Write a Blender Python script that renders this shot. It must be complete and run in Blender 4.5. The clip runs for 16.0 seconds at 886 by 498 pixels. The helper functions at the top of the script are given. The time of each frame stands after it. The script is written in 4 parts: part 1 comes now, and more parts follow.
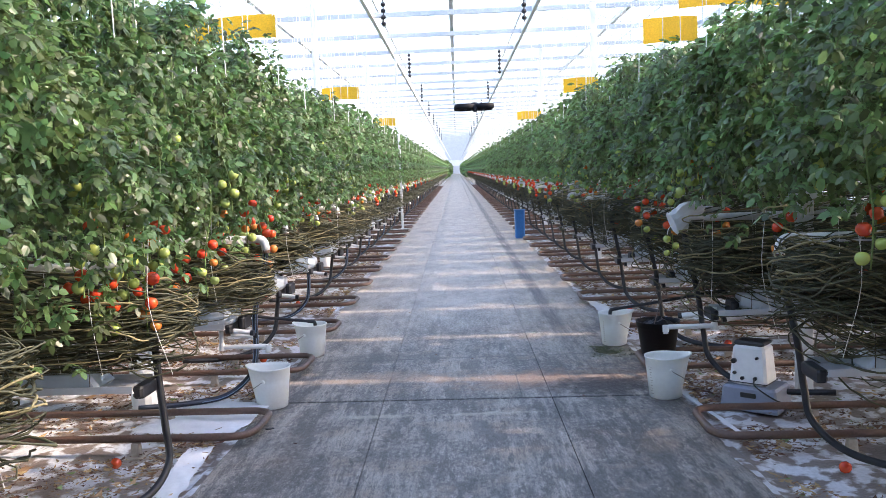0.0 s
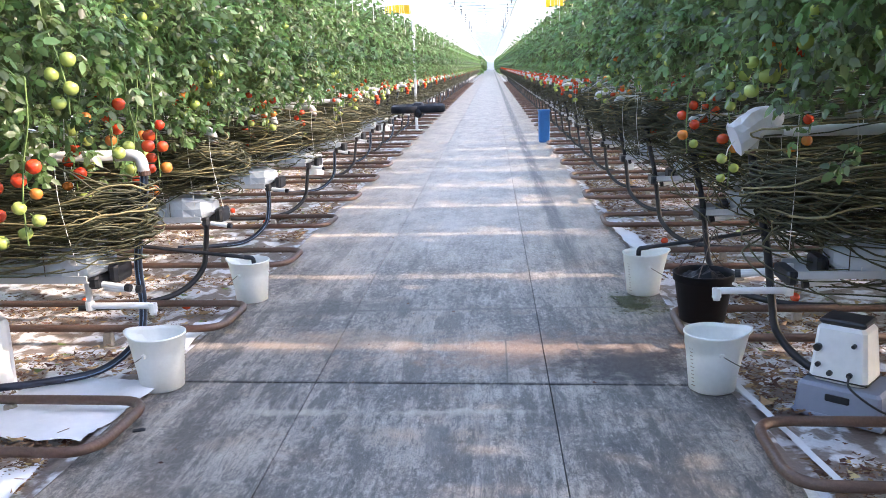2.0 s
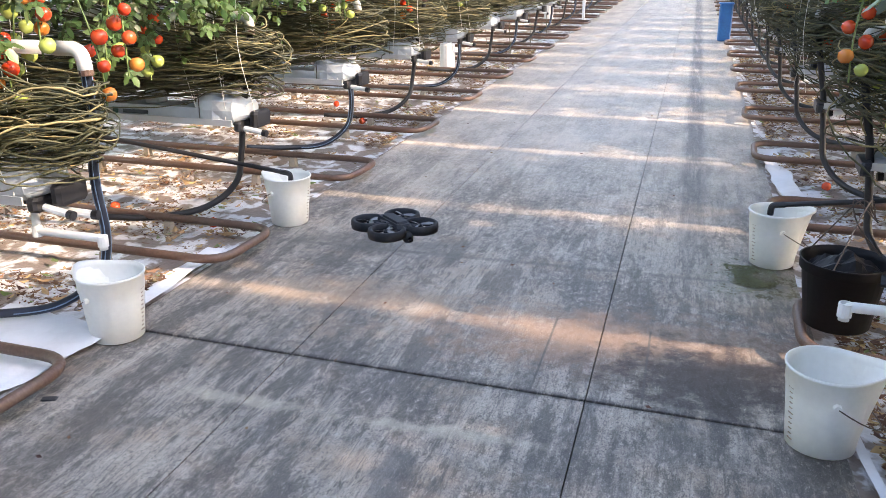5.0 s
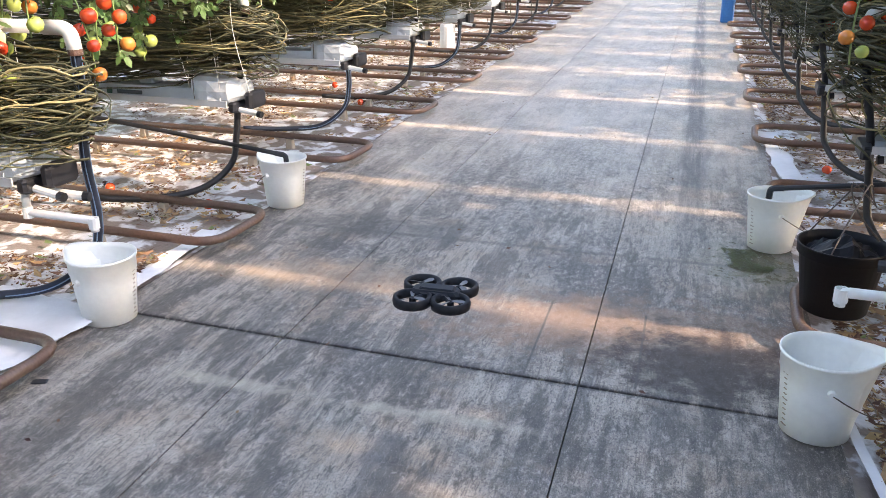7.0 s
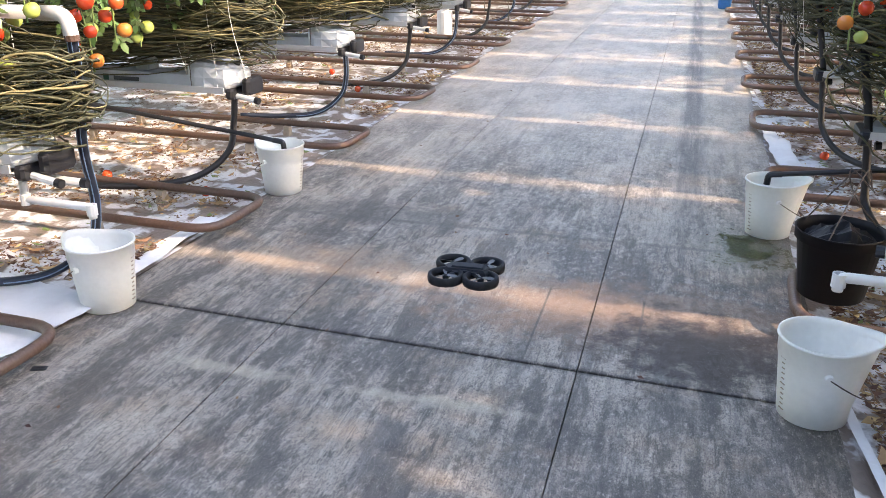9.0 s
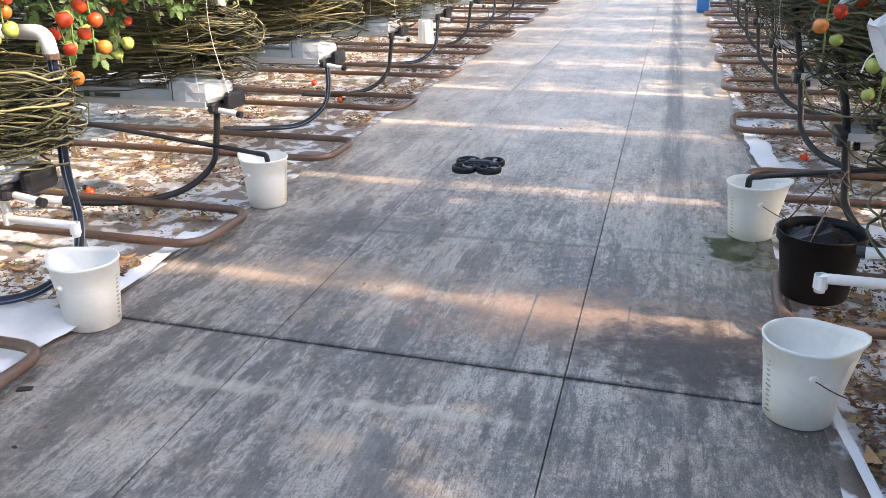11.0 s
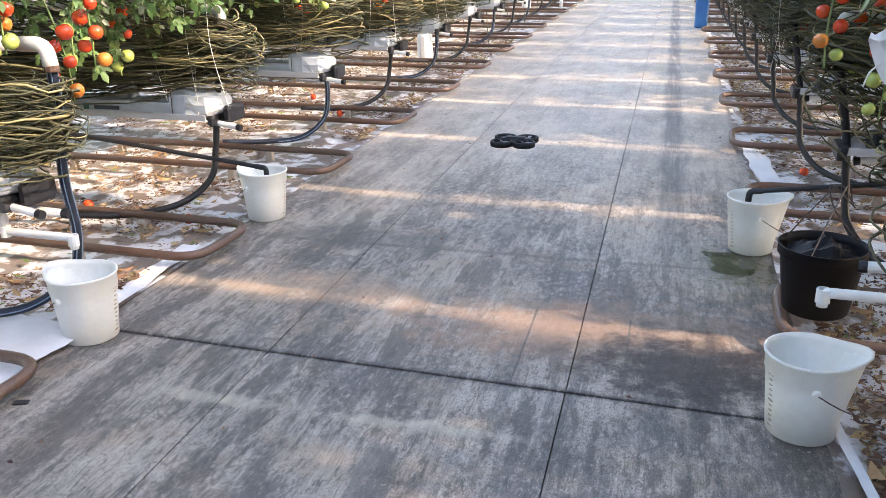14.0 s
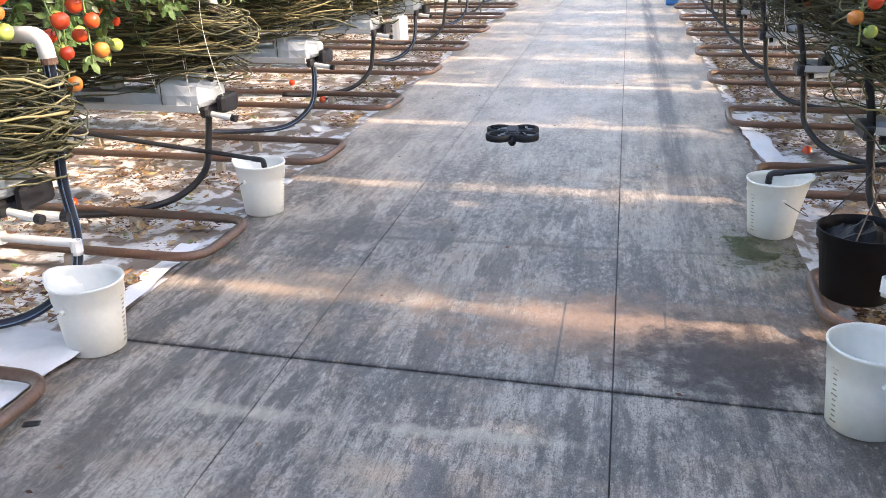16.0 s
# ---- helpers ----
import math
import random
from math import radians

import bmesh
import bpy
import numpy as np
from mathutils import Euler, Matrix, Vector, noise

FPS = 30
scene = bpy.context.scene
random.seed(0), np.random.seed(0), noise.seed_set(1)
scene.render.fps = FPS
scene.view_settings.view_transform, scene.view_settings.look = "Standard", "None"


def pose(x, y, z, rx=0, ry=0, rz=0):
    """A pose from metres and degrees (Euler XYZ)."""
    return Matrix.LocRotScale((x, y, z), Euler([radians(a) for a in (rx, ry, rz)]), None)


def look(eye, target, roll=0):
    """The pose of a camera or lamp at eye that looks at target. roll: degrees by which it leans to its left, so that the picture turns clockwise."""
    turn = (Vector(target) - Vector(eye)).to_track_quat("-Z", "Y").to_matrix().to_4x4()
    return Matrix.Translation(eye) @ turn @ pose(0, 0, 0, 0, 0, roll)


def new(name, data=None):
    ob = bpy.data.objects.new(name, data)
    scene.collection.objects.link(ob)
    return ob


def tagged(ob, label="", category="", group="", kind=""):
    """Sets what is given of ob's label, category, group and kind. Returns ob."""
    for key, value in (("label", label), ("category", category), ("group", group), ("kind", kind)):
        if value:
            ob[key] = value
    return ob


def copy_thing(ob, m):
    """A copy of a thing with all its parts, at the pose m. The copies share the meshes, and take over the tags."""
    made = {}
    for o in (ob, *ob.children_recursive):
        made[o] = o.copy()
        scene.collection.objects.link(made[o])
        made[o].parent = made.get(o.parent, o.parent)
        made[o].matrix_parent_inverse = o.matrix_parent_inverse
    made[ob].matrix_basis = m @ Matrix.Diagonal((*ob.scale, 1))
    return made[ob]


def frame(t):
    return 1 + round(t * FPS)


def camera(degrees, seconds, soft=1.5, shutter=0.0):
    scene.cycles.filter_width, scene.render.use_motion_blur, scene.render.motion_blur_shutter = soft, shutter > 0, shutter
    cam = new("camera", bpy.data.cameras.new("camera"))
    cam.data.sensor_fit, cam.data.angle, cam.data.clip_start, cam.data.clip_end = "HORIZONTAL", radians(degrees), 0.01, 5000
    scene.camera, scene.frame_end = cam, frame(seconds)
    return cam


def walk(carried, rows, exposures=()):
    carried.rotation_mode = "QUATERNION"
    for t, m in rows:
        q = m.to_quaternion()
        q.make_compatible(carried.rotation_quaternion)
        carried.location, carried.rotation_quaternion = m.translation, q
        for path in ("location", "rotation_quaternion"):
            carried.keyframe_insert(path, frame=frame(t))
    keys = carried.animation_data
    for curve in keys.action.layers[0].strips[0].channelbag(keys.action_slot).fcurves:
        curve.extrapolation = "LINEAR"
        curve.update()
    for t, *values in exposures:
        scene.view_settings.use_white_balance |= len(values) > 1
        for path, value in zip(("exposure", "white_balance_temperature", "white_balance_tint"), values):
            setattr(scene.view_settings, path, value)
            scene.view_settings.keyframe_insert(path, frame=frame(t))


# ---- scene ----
cam = camera(55.6, 16.0, soft=0.8)
PATH = [
    (0, (-0.016, -0.168, 1.567), (-0.055, 1.822, 1.379), -2.3),
    (0.5, (0.091, 0.266, 1.545), (0.05, 2.254, 1.329), -2.4),
    (1, (0.147, 0.704, 1.523), (0.083, 2.687, 1.272), -2.4),
    (1.5, (0.206, 1.159, 1.52), (0.1, 3.125, 1.168), -2.2),
    (2, (0.327, 1.591, 1.508), (0.203, 3.542, 1.085), -1.9),
    (2.5, (0.389, 1.944, 1.508), (0.225, 3.884, 1.049), -1.1),
    (3, (0.462, 2.262, 1.513), (0.263, 4.18, 0.981), -0.8),
    (3.5, (0.631, 2.495, 1.503), (0.24, 4.378, 0.953), -2.2),
    (4, (0.735, 2.686, 1.493), (0.227, 4.525, 0.891), -0.6),
    (6.5, (0.846, 2.838, 1.484), (0.32, 4.635, 0.782), -0.1),
    (7, (0.844, 2.841, 1.481), (0.318, 4.635, 0.77), -0.1),
    (7.5, (0.841, 2.841, 1.479), (0.316, 4.63, 0.755), -0.1),
    (8, (0.839, 2.837, 1.476), (0.321, 4.622, 0.737), 0.1),
    (10.5, (0.841, 2.835, 1.483), (0.34, 4.628, 0.752), -0.9),
    (11, (0.845, 2.833, 1.488), (0.358, 4.633, 0.766), -1.1),
    (11.5, (0.846, 2.829, 1.486), (0.368, 4.637, 0.777), -1.4),
    (12, (0.841, 2.83, 1.486), (0.362, 4.641, 0.784), -1.4),
    (12.5, (0.838, 2.829, 1.486), (0.359, 4.641, 0.788), -1.3),
    (13, (0.839, 2.833, 1.483), (0.356, 4.646, 0.79), -1.2),
    (13.5, (0.834, 2.838, 1.481), (0.351, 4.652, 0.79), -1.0),
    (14, (0.834, 2.842, 1.481), (0.349, 4.656, 0.79), -0.9),
    (14.5, (0.835, 2.84, 1.484), (0.343, 4.651, 0.791), -1.0),
    (15, (0.825, 2.839, 1.477), (0.327, 4.647, 0.784), -1.1),
    (15.5, (0.711, 2.852, 1.478), (0.252, 4.665, 0.769), -1.7),
    (16, (0.549, 2.951, 1.476), (0.155, 4.77, 0.743), -1.5),
]
walk(cam, [(t, look(eye, target, roll)) for t, eye, target, roll in PATH], exposures=[(0, 2.62, 6700, 20), (1.0, 2.90, 6700, 20), (2.0, 3.04, 6800, 19), (3.5, 3.12, 7500, 19), (16, 3.12, 7650, 19)])

# ---- light ----
SUN_SLOPE, SUN_UP = -0.09, 31.5
world = bpy.data.worlds.new("world")
scene.world = world
world.use_nodes = True
wn = world.node_tree.nodes
sky = wn.new("ShaderNodeTexSky")
sky.sky_type, sky.sun_disc = "NISHITA", False
sky.sun_elevation, sky.sun_rotation = radians(SUN_UP), radians(97.4)
wn["Background"].inputs["Strength"].default_value = 0.15
world.node_tree.links.new(sky.outputs[0], wn["Background"].inputs["Color"])
sun = new("sun", bpy.data.lights.new("sun", "SUN"))
sun.data.energy, sun.data.angle, sun.data.color = 1.45, radians(1.2), (1.0, 0.85, 0.68)
sun.matrix_world = look((20, 20 * SUN_SLOPE, 20 * math.tan(radians(SUN_UP))), (0, 0, 0))


# ---- materials ----
def material(name, base, rough=0.6, metal=0.0, alt=None, scale=6.0, stretch=(1, 1, 1), fine=60.0, bump=0.15,
             mix=0.6, island=0.0, through_light=0.0, alpha_spec=0.5, grain=0.28, thr=(0.35, 0.68)):
    """A principled material with colour variation at two scales and fine relief."""
    m = bpy.data.materials.new(name)
    m.use_nodes = True
    n, l = m.node_tree.nodes, m.node_tree.links
    p = n["Principled BSDF"]
    p.inputs["Roughness"].default_value, p.inputs["Metallic"].default_value = rough, metal
    p.inputs["Specular IOR Level"].default_value = alpha_spec
    alt = alt or tuple(c * 0.7 for c in base)
    geo = n.new("ShaderNodeNewGeometry")
    mp = n.new("ShaderNodeMapping")
    mp.inputs["Scale"].default_value = stretch
    l.new(geo.outputs["Position"], mp.inputs["Vector"])
    big, small = n.new("ShaderNodeTexNoise"), n.new("ShaderNodeTexNoise")
    big.inputs["Scale"].default_value, small.inputs["Scale"].default_value = scale, fine
    big.inputs["Detail"].default_value, small.inputs["Detail"].default_value = 5, 3
    for t in (big, small):
        l.new(mp.outputs[0], t.inputs["Vector"])
    ramp = n.new("ShaderNodeMapRange")
    ramp.inputs["From Min"].default_value, ramp.inputs["From Max"].default_value = thr
    ramp.inputs["To Max"].default_value = mix
    l.new(big.outputs["Fac"], ramp.inputs["Value"])
    blend = n.new("ShaderNodeMix")
    blend.data_type = "RGBA"
    blend.inputs["A"].default_value, blend.inputs["B"].default_value = (*base, 1), (*alt, 1)
    l.new(ramp.outputs[0], blend.inputs["Factor"])
    vary = n.new("ShaderNodeHueSaturation")
    val = n.new("ShaderNodeMapRange")
    val.inputs["To Min"].default_value, val.inputs["To Max"].default_value = 1 - grain, 1 + grain
    l.new(small.outputs["Fac"], val.inputs["Value"])
    l.new(blend.outputs["Result"], vary.inputs["Color"])
    l.new(val.outputs[0], vary.inputs["Value"])
    colour = vary.outputs[0]
    if island:
        v2, r2, r3 = n.new("ShaderNodeHueSaturation"), n.new("ShaderNodeMapRange"), n.new("ShaderNodeMapRange")
        r2.inputs["To Min"].default_value, r2.inputs["To Max"].default_value = 1 - island, 1 + island
        r3.inputs["To Min"].default_value, r3.inputs["To Max"].default_value = 0.5 - 0.06 * island, 0.5 + 0.04 * island
        l.new(geo.outputs["Random Per Island"], r2.inputs["Value"])
        l.new(geo.outputs["Random Per Island"], r3.inputs["Value"])
        l.new(colour, v2.inputs["Color"])
        l.new(r2.outputs[0], v2.inputs["Value"])
        l.new(r3.outputs[0], v2.inputs["Hue"])
        colour = v2.outputs[0]
    l.new(colour, p.inputs["Base Color"])
    if bump:
        b = n.new("ShaderNodeBump")
        b.inputs["Strength"].default_value, b.inputs["Distance"].default_value = bump, 0.01
        l.new(small.outputs["Fac"], b.inputs["Height"])
        l.new(b.outputs[0], p.inputs["Normal"])
    if through_light:
        tr, mx = n.new("ShaderNodeBsdfTranslucent"), n.new("ShaderNodeMixShader")
        l.new(colour, tr.inputs["Color"])
        mx.inputs[0].default_value = through_light
        l.new(p.outputs[0], mx.inputs[1])
        l.new(tr.outputs[0], mx.inputs[2])
        l.new(mx.outputs[0], n["Material Output"].inputs["Surface"])
    return m


def concrete_material():
    """Worn brushed concrete: streaks along the path, dark wheel track, brown and dark stains, two painted sun bands."""
    m = bpy.data.materials.new("worn_concrete")
    m.use_nodes = True
    n, l = m.node_tree.nodes, m.node_tree.links
    p = n["Principled BSDF"]
    geo = n.new("ShaderNodeNewGeometry")

    def noise_tex(scale, stretch=(1, 1, 1), detail=6, rough=0.6):
        mp, t = n.new("ShaderNodeMapping"), n.new("ShaderNodeTexNoise")
        mp.inputs["Scale"].default_value = stretch
        t.inputs["Scale"].default_value, t.inputs["Detail"].default_value, t.inputs["Roughness"].default_value = scale, detail, rough
        l.new(geo.outputs["Position"], mp.inputs["Vector"])
        l.new(mp.outputs[0], t.inputs["Vector"])
        return t.outputs["Fac"]

    def span(v, a, b, c=0.0, d=1.0):
        r = n.new("ShaderNodeMapRange")
        r.interpolation_type = "SMOOTHSTEP"
        for k, w in (("From Min", a), ("From Max", b), ("To Min", c), ("To Max", d)):
            r.inputs[k].default_value = w
        l.new(v, r.inputs["Value"])
        return r.outputs[0]

    def blend(f, a, b):
        x = n.new("ShaderNodeMix")
        x.data_type = "RGBA"
        l.new(f, x.inputs["Factor"])
        for k, w in (("A", a), ("B", b)):
            if isinstance(w, tuple):
                x.inputs[k].default_value = (*w, 1)
            else:
                l.new(w, x.inputs[k])
        return x.outputs["Result"]

    def times(a, b):
        x = n.new("ShaderNodeMath")
        x.operation = "MULTIPLY"
        l.new(a, x.inputs[0])
        if isinstance(b, float):
            x.inputs[1].default_value = b
        else:
            l.new(b, x.inputs[1])
        return x.outputs[0]

    def blotch(x0, y0, rx, ry):
        s, mp, ln = n.new("ShaderNodeVectorMath"), n.new("ShaderNodeVectorMath"), n.new("ShaderNodeVectorMath")
        s.operation, mp.operation, ln.operation = "SUBTRACT", "MULTIPLY", "LENGTH"
        l.new(geo.outputs["Position"], s.inputs[0])
        s.inputs[1].default_value = (x0, y0, 0)
        l.new(s.outputs[0], mp.inputs[0])
        mp.inputs[1].default_value = (1 / rx, 1 / ry, 0)
        l.new(mp.outputs[0], ln.inputs[0])
        w = n.new("ShaderNodeMath")
        w.operation = "ADD"
        l.new(ln.outputs["Value"], w.inputs[0])
        l.new(span(ragged, 0.3, 0.7, -0.45, 0.45), w.inputs[1])
        return span(w.outputs[0], 0.30, 1.15, 1, 0)

    ragged = noise_tex(9, (1, 1, 1), 8, 0.7)
    streak = noise_tex(13, (1.5, 0.09, 1), 6, 0.65)
    brush = noise_tex(75, (1, 0.10, 1), 5, 0.7)
    scuff = noise_tex(38, (1, 0.55, 1), 8, 0.78)
    pits = noise_tex(110, (1, 0.8, 1), 4, 0.65)
    patch = noise_tex(1.6, (1, 0.55, 1), 8, 0.72)
    cloud = noise_tex(4.0, (1, 0.5, 1), 7, 0.72)
    grit = noise_tex(190, (1, 1, 1), 3)
    sep = n.new("ShaderNodeSeparateXYZ")
    l.new(geo.outputs["Position"], sep.inputs[0])
    X, Y = sep.outputs["X"], sep.outputs["Y"]
    # dirtiest near the buckets; the low far value also paints in distant sky sheen
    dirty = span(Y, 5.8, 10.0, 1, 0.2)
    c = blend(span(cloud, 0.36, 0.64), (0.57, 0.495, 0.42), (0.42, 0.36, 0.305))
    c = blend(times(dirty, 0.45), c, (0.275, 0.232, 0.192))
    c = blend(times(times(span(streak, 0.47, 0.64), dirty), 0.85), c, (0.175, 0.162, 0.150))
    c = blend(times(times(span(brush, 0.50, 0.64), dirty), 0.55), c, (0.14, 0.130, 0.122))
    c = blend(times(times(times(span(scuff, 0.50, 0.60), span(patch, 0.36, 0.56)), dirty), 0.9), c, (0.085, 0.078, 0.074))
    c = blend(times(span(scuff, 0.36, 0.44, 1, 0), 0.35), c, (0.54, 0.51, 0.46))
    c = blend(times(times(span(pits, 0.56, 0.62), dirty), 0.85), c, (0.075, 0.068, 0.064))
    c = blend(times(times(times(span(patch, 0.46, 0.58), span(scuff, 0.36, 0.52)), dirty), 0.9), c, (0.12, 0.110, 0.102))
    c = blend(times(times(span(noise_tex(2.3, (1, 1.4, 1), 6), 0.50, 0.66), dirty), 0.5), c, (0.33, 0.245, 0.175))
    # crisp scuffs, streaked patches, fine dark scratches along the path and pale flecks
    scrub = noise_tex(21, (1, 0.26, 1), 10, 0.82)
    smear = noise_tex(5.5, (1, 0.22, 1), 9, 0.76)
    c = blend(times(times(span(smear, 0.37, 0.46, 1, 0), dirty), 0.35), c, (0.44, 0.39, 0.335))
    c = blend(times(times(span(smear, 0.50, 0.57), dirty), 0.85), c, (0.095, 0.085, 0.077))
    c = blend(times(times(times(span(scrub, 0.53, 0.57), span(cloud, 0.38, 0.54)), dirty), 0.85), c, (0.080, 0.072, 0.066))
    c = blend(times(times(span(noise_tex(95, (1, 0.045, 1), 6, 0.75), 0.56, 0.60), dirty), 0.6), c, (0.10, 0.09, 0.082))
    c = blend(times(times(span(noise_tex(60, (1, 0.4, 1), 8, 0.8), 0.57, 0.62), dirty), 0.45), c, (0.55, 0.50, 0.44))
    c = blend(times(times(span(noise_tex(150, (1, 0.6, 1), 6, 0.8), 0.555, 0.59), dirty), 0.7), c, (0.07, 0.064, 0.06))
    # the dark wheel track that runs along the path
    track = times(span(X, 0.80, 0.87), span(X, 0.95, 1.04, 1, 0))
    track = times(times(track, span(Y, 6.4, 8.2)), span(streak, 0.30, 0.52))
    c = blend(times(track, 0.7), c, (0.085, 0.080, 0.082))
    c = blend(times(blotch(0.66, 5.93, 1.0, 0.36), 0.8), c, (0.24, 0.155, 0.108))
    c = blend(times(blotch(-0.55, 6.12, 0.75, 0.22), 0.6), c, (0.30, 0.215, 0.155))
    c = blend(times(blotch(1.02, 5.70, 0.50, 0.36), 0.95), c, (0.034, 0.025, 0.023))
    c = blend(times(blotch(-0.70, 6.80, 0.6, 0.22), 0.6), c, (0.09, 0.085, 0.078))
    c = blend(times(blotch(0.065, 4.85, 0.07, 0.24), 0.6), c, (0.13, 0.125, 0.12))
    c = blend(times(blotch(-1.00, 4.5, 0.16, 0.8), 0.4), c, (0.11, 0.09, 0.075))
    # two pale warm strips: weak sun bands across the path, painted into the colour
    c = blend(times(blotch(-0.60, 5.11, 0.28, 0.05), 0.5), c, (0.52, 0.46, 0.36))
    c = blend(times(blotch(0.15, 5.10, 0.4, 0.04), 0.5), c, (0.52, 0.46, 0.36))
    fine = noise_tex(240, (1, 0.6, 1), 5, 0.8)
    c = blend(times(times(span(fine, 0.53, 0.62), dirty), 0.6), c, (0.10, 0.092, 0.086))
    c = blend(times(span(fine, 0.36, 0.45, 1, 0), 0.4), c, (0.56, 0.53, 0.48))
    across = n.new("ShaderNodeMath")
    across.operation = "MULTIPLY_ADD"
    l.new(X, across.inputs[0])
    across.inputs[1].default_value = 0.045
    l.new(Y, across.inputs[2])
    seam = times(span(across.outputs[0], 5.425, 5.448), span(across.outputs[0], 5.462, 5.492, 1, 0))
    c = blend(times(times(seam, span(scrub, 0.42, 0.52)), 0.85), c, (0.055, 0.050, 0.047))
    wet = blotch(1.20, 6.77, 0.24, 0.36)
    c = blend(times(wet, 0.88), c, (0.115, 0.105, 0.06))
    faint = times(times(span(Y, 6.70, 6.72), span(Y, 6.735, 6.755, 1, 0)), span(ragged, 0.35, 0.55))
    c = blend(times(faint, 0.6), c, (0.10, 0.093, 0.087))
    # saw cuts beside the joint
    for x0, y0, y1 in ((0.375, 5.45, 6.13), (0.765, 5.45, 6.10)):
        cut = times(times(span(X, x0 - 0.006, x0 - 0.003), span(X, x0 + 0.003, x0 + 0.006, 1, 0)), times(span(Y, y0, y0 + 0.01), span(Y, y1 - 0.05, y1, 1, 0)))
        c = blend(times(cut, 0.7), c, (0.07, 0.065, 0.06))
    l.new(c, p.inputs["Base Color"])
    gloss = n.new("ShaderNodeMath")
    gloss.operation = "SUBTRACT"
    p.inputs["Specular IOR Level"].default_value = 0.42
    l.new(span(scuff, 0.35, 0.65, 0.52, 0.72), gloss.inputs[0])
    l.new(times(wet, 0.42), gloss.inputs[1])
    l.new(gloss.outputs[0], p.inputs["Roughness"])
    b = n.new("ShaderNodeBump")
    b.inputs["Strength"].default_value, b.inputs["Distance"].default_value = 0.25, 0.004
    l.new(grit, b.inputs["Height"])
    b2 = n.new("ShaderNodeBump")
    b2.inputs["Strength"].default_value, b2.inputs["Distance"].default_value = 0.3, 0.006
    l.new(scuff, b2.inputs["Height"])
    l.new(b.outputs[0], b2.inputs["Normal"])
    l.new(b2.outputs[0], p.inputs["Normal"])
    return m


def thin_glass(name, tint, gloss):
    m = bpy.data.materials.new(name)
    m.use_nodes = True
    n, l = m.node_tree.nodes, m.node_tree.links
    t, g, mx = n.new("ShaderNodeBsdfTransparent"), n.new("ShaderNodeBsdfGlossy"), n.new("ShaderNodeMixShader")
    t.inputs["Color"].default_value = (*tint, 1)
    g.inputs["Roughness"].default_value = 0.05
    mx.inputs[0].default_value = gloss
    l.new(t.outputs[0], mx.inputs[1])
    l.new(g.outputs[0], mx.inputs[2])
    l.new(mx.outputs[0], n["Material Output"].inputs["Surface"])
    return m


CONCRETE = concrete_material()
LEAF = material("tomato_leaf", (0.140, 0.222, 0.074), 0.36, alt=(0.066, 0.132, 0.046), scale=3, fine=40, island=0.6, through_light=0.56, alpha_spec=0.8)
STEM = material("old_stem", (0.090, 0.089, 0.044), 0.6, alt=(0.032, 0.036, 0.019), scale=9, fine=50, island=0.3, mix=0.95)
DRY_STEM = material("dry_stem", (0.27, 0.23, 0.115), 0.7, alt=(0.19, 0.17, 0.08), scale=4, fine=50, island=0.3)
GREEN_VINE = material("green_vine", (0.16, 0.24, 0.07), 0.5, fine=40)
RED = material("ripe_tomato_skin", (0.62, 0.045, 0.018), 0.22, alt=(0.60, 0.12, 0.025), scale=14, fine=30, bump=0.02, grain=0.06)
ORANGE = material("turning_tomato_skin", (0.62, 0.16, 0.03), 0.24, alt=(0.5, 0.28, 0.06), scale=14, fine=30, bump=0.02, grain=0.06)
GREEN = material("unripe_tomato_skin", (0.33, 0.42, 0.10), 0.24, alt=(0.42, 0.46, 0.13), scale=14, fine=30, bump=0.02, grain=0.06)
RUST = material("rusty_rail_steel", (0.125, 0.068, 0.048), 0.5, metal=0.2, alt=(0.125, 0.095, 0.080), scale=5, fine=70, bump=0.3)
GREY_RAIL = material("worn_rail_paint", (0.34, 0.29, 0.24), 0.5, metal=0.2, alt=(0.22, 0.13, 0.085), scale=7, fine=80, bump=0.25)
WHITE_PIPE = material("white_pipe_paint", (0.66, 0.66, 0.64), 0.45, alt=(0.52, 0.51, 0.48), scale=6, fine=40, grain=0.06)
PVC = material("white_pvc", (0.80, 0.80, 0.79), 0.32, alt=(0.68, 0.67, 0.63), scale=9, fine=50, bump=0.03, grain=0.06)
HOSE = material("black_hose_rubber", (0.012, 0.013, 0.017), 0.45, alt=(0.022, 0.024, 0.030), scale=9, fine=60, bump=0.05, grain=0.06)
BLUE_HOSE = material("blue_striped_hose", (0.012, 0.018, 0.034), 0.42, alt=(0.02, 0.03, 0.055), scale=9, fine=60, bump=0.05, grain=0.06)
STRIPE = material("hose_stripe", (0.17, 0.27, 0.40), 0.4, fine=60, bump=0)
BUCKET = material("translucent_white_plastic", (0.90, 0.91, 0.88), 0.38, alt=(0.87, 0.88, 0.84), scale=3, fine=50, bump=0.02, through_light=0.25, grain=0.06)
BLACK = material("black_bucket_plastic", (0.009, 0.009, 0.011), 0.5, alt=(0.014, 0.014, 0.016), scale=9, fine=40, bump=0.05, alpha_spec=0.15, grain=0.06)
WIRE = material("dull_wire", (0.10, 0.08, 0.07), 0.55, metal=0.3, fine=60, bump=0)
FILM = material("white_ground_film", (0.72, 0.73, 0.76), 0.4, alt=(0.17, 0.12, 0.09), scale=8, fine=45, bump=0.5, mix=0.9, thr=(0.45, 0.53))
CLOTH = material("clean_white_film", (0.78, 0.79, 0.82), 0.42, alt=(0.66, 0.66, 0.68), scale=5, fine=25, bump=0.3, grain=0.06)
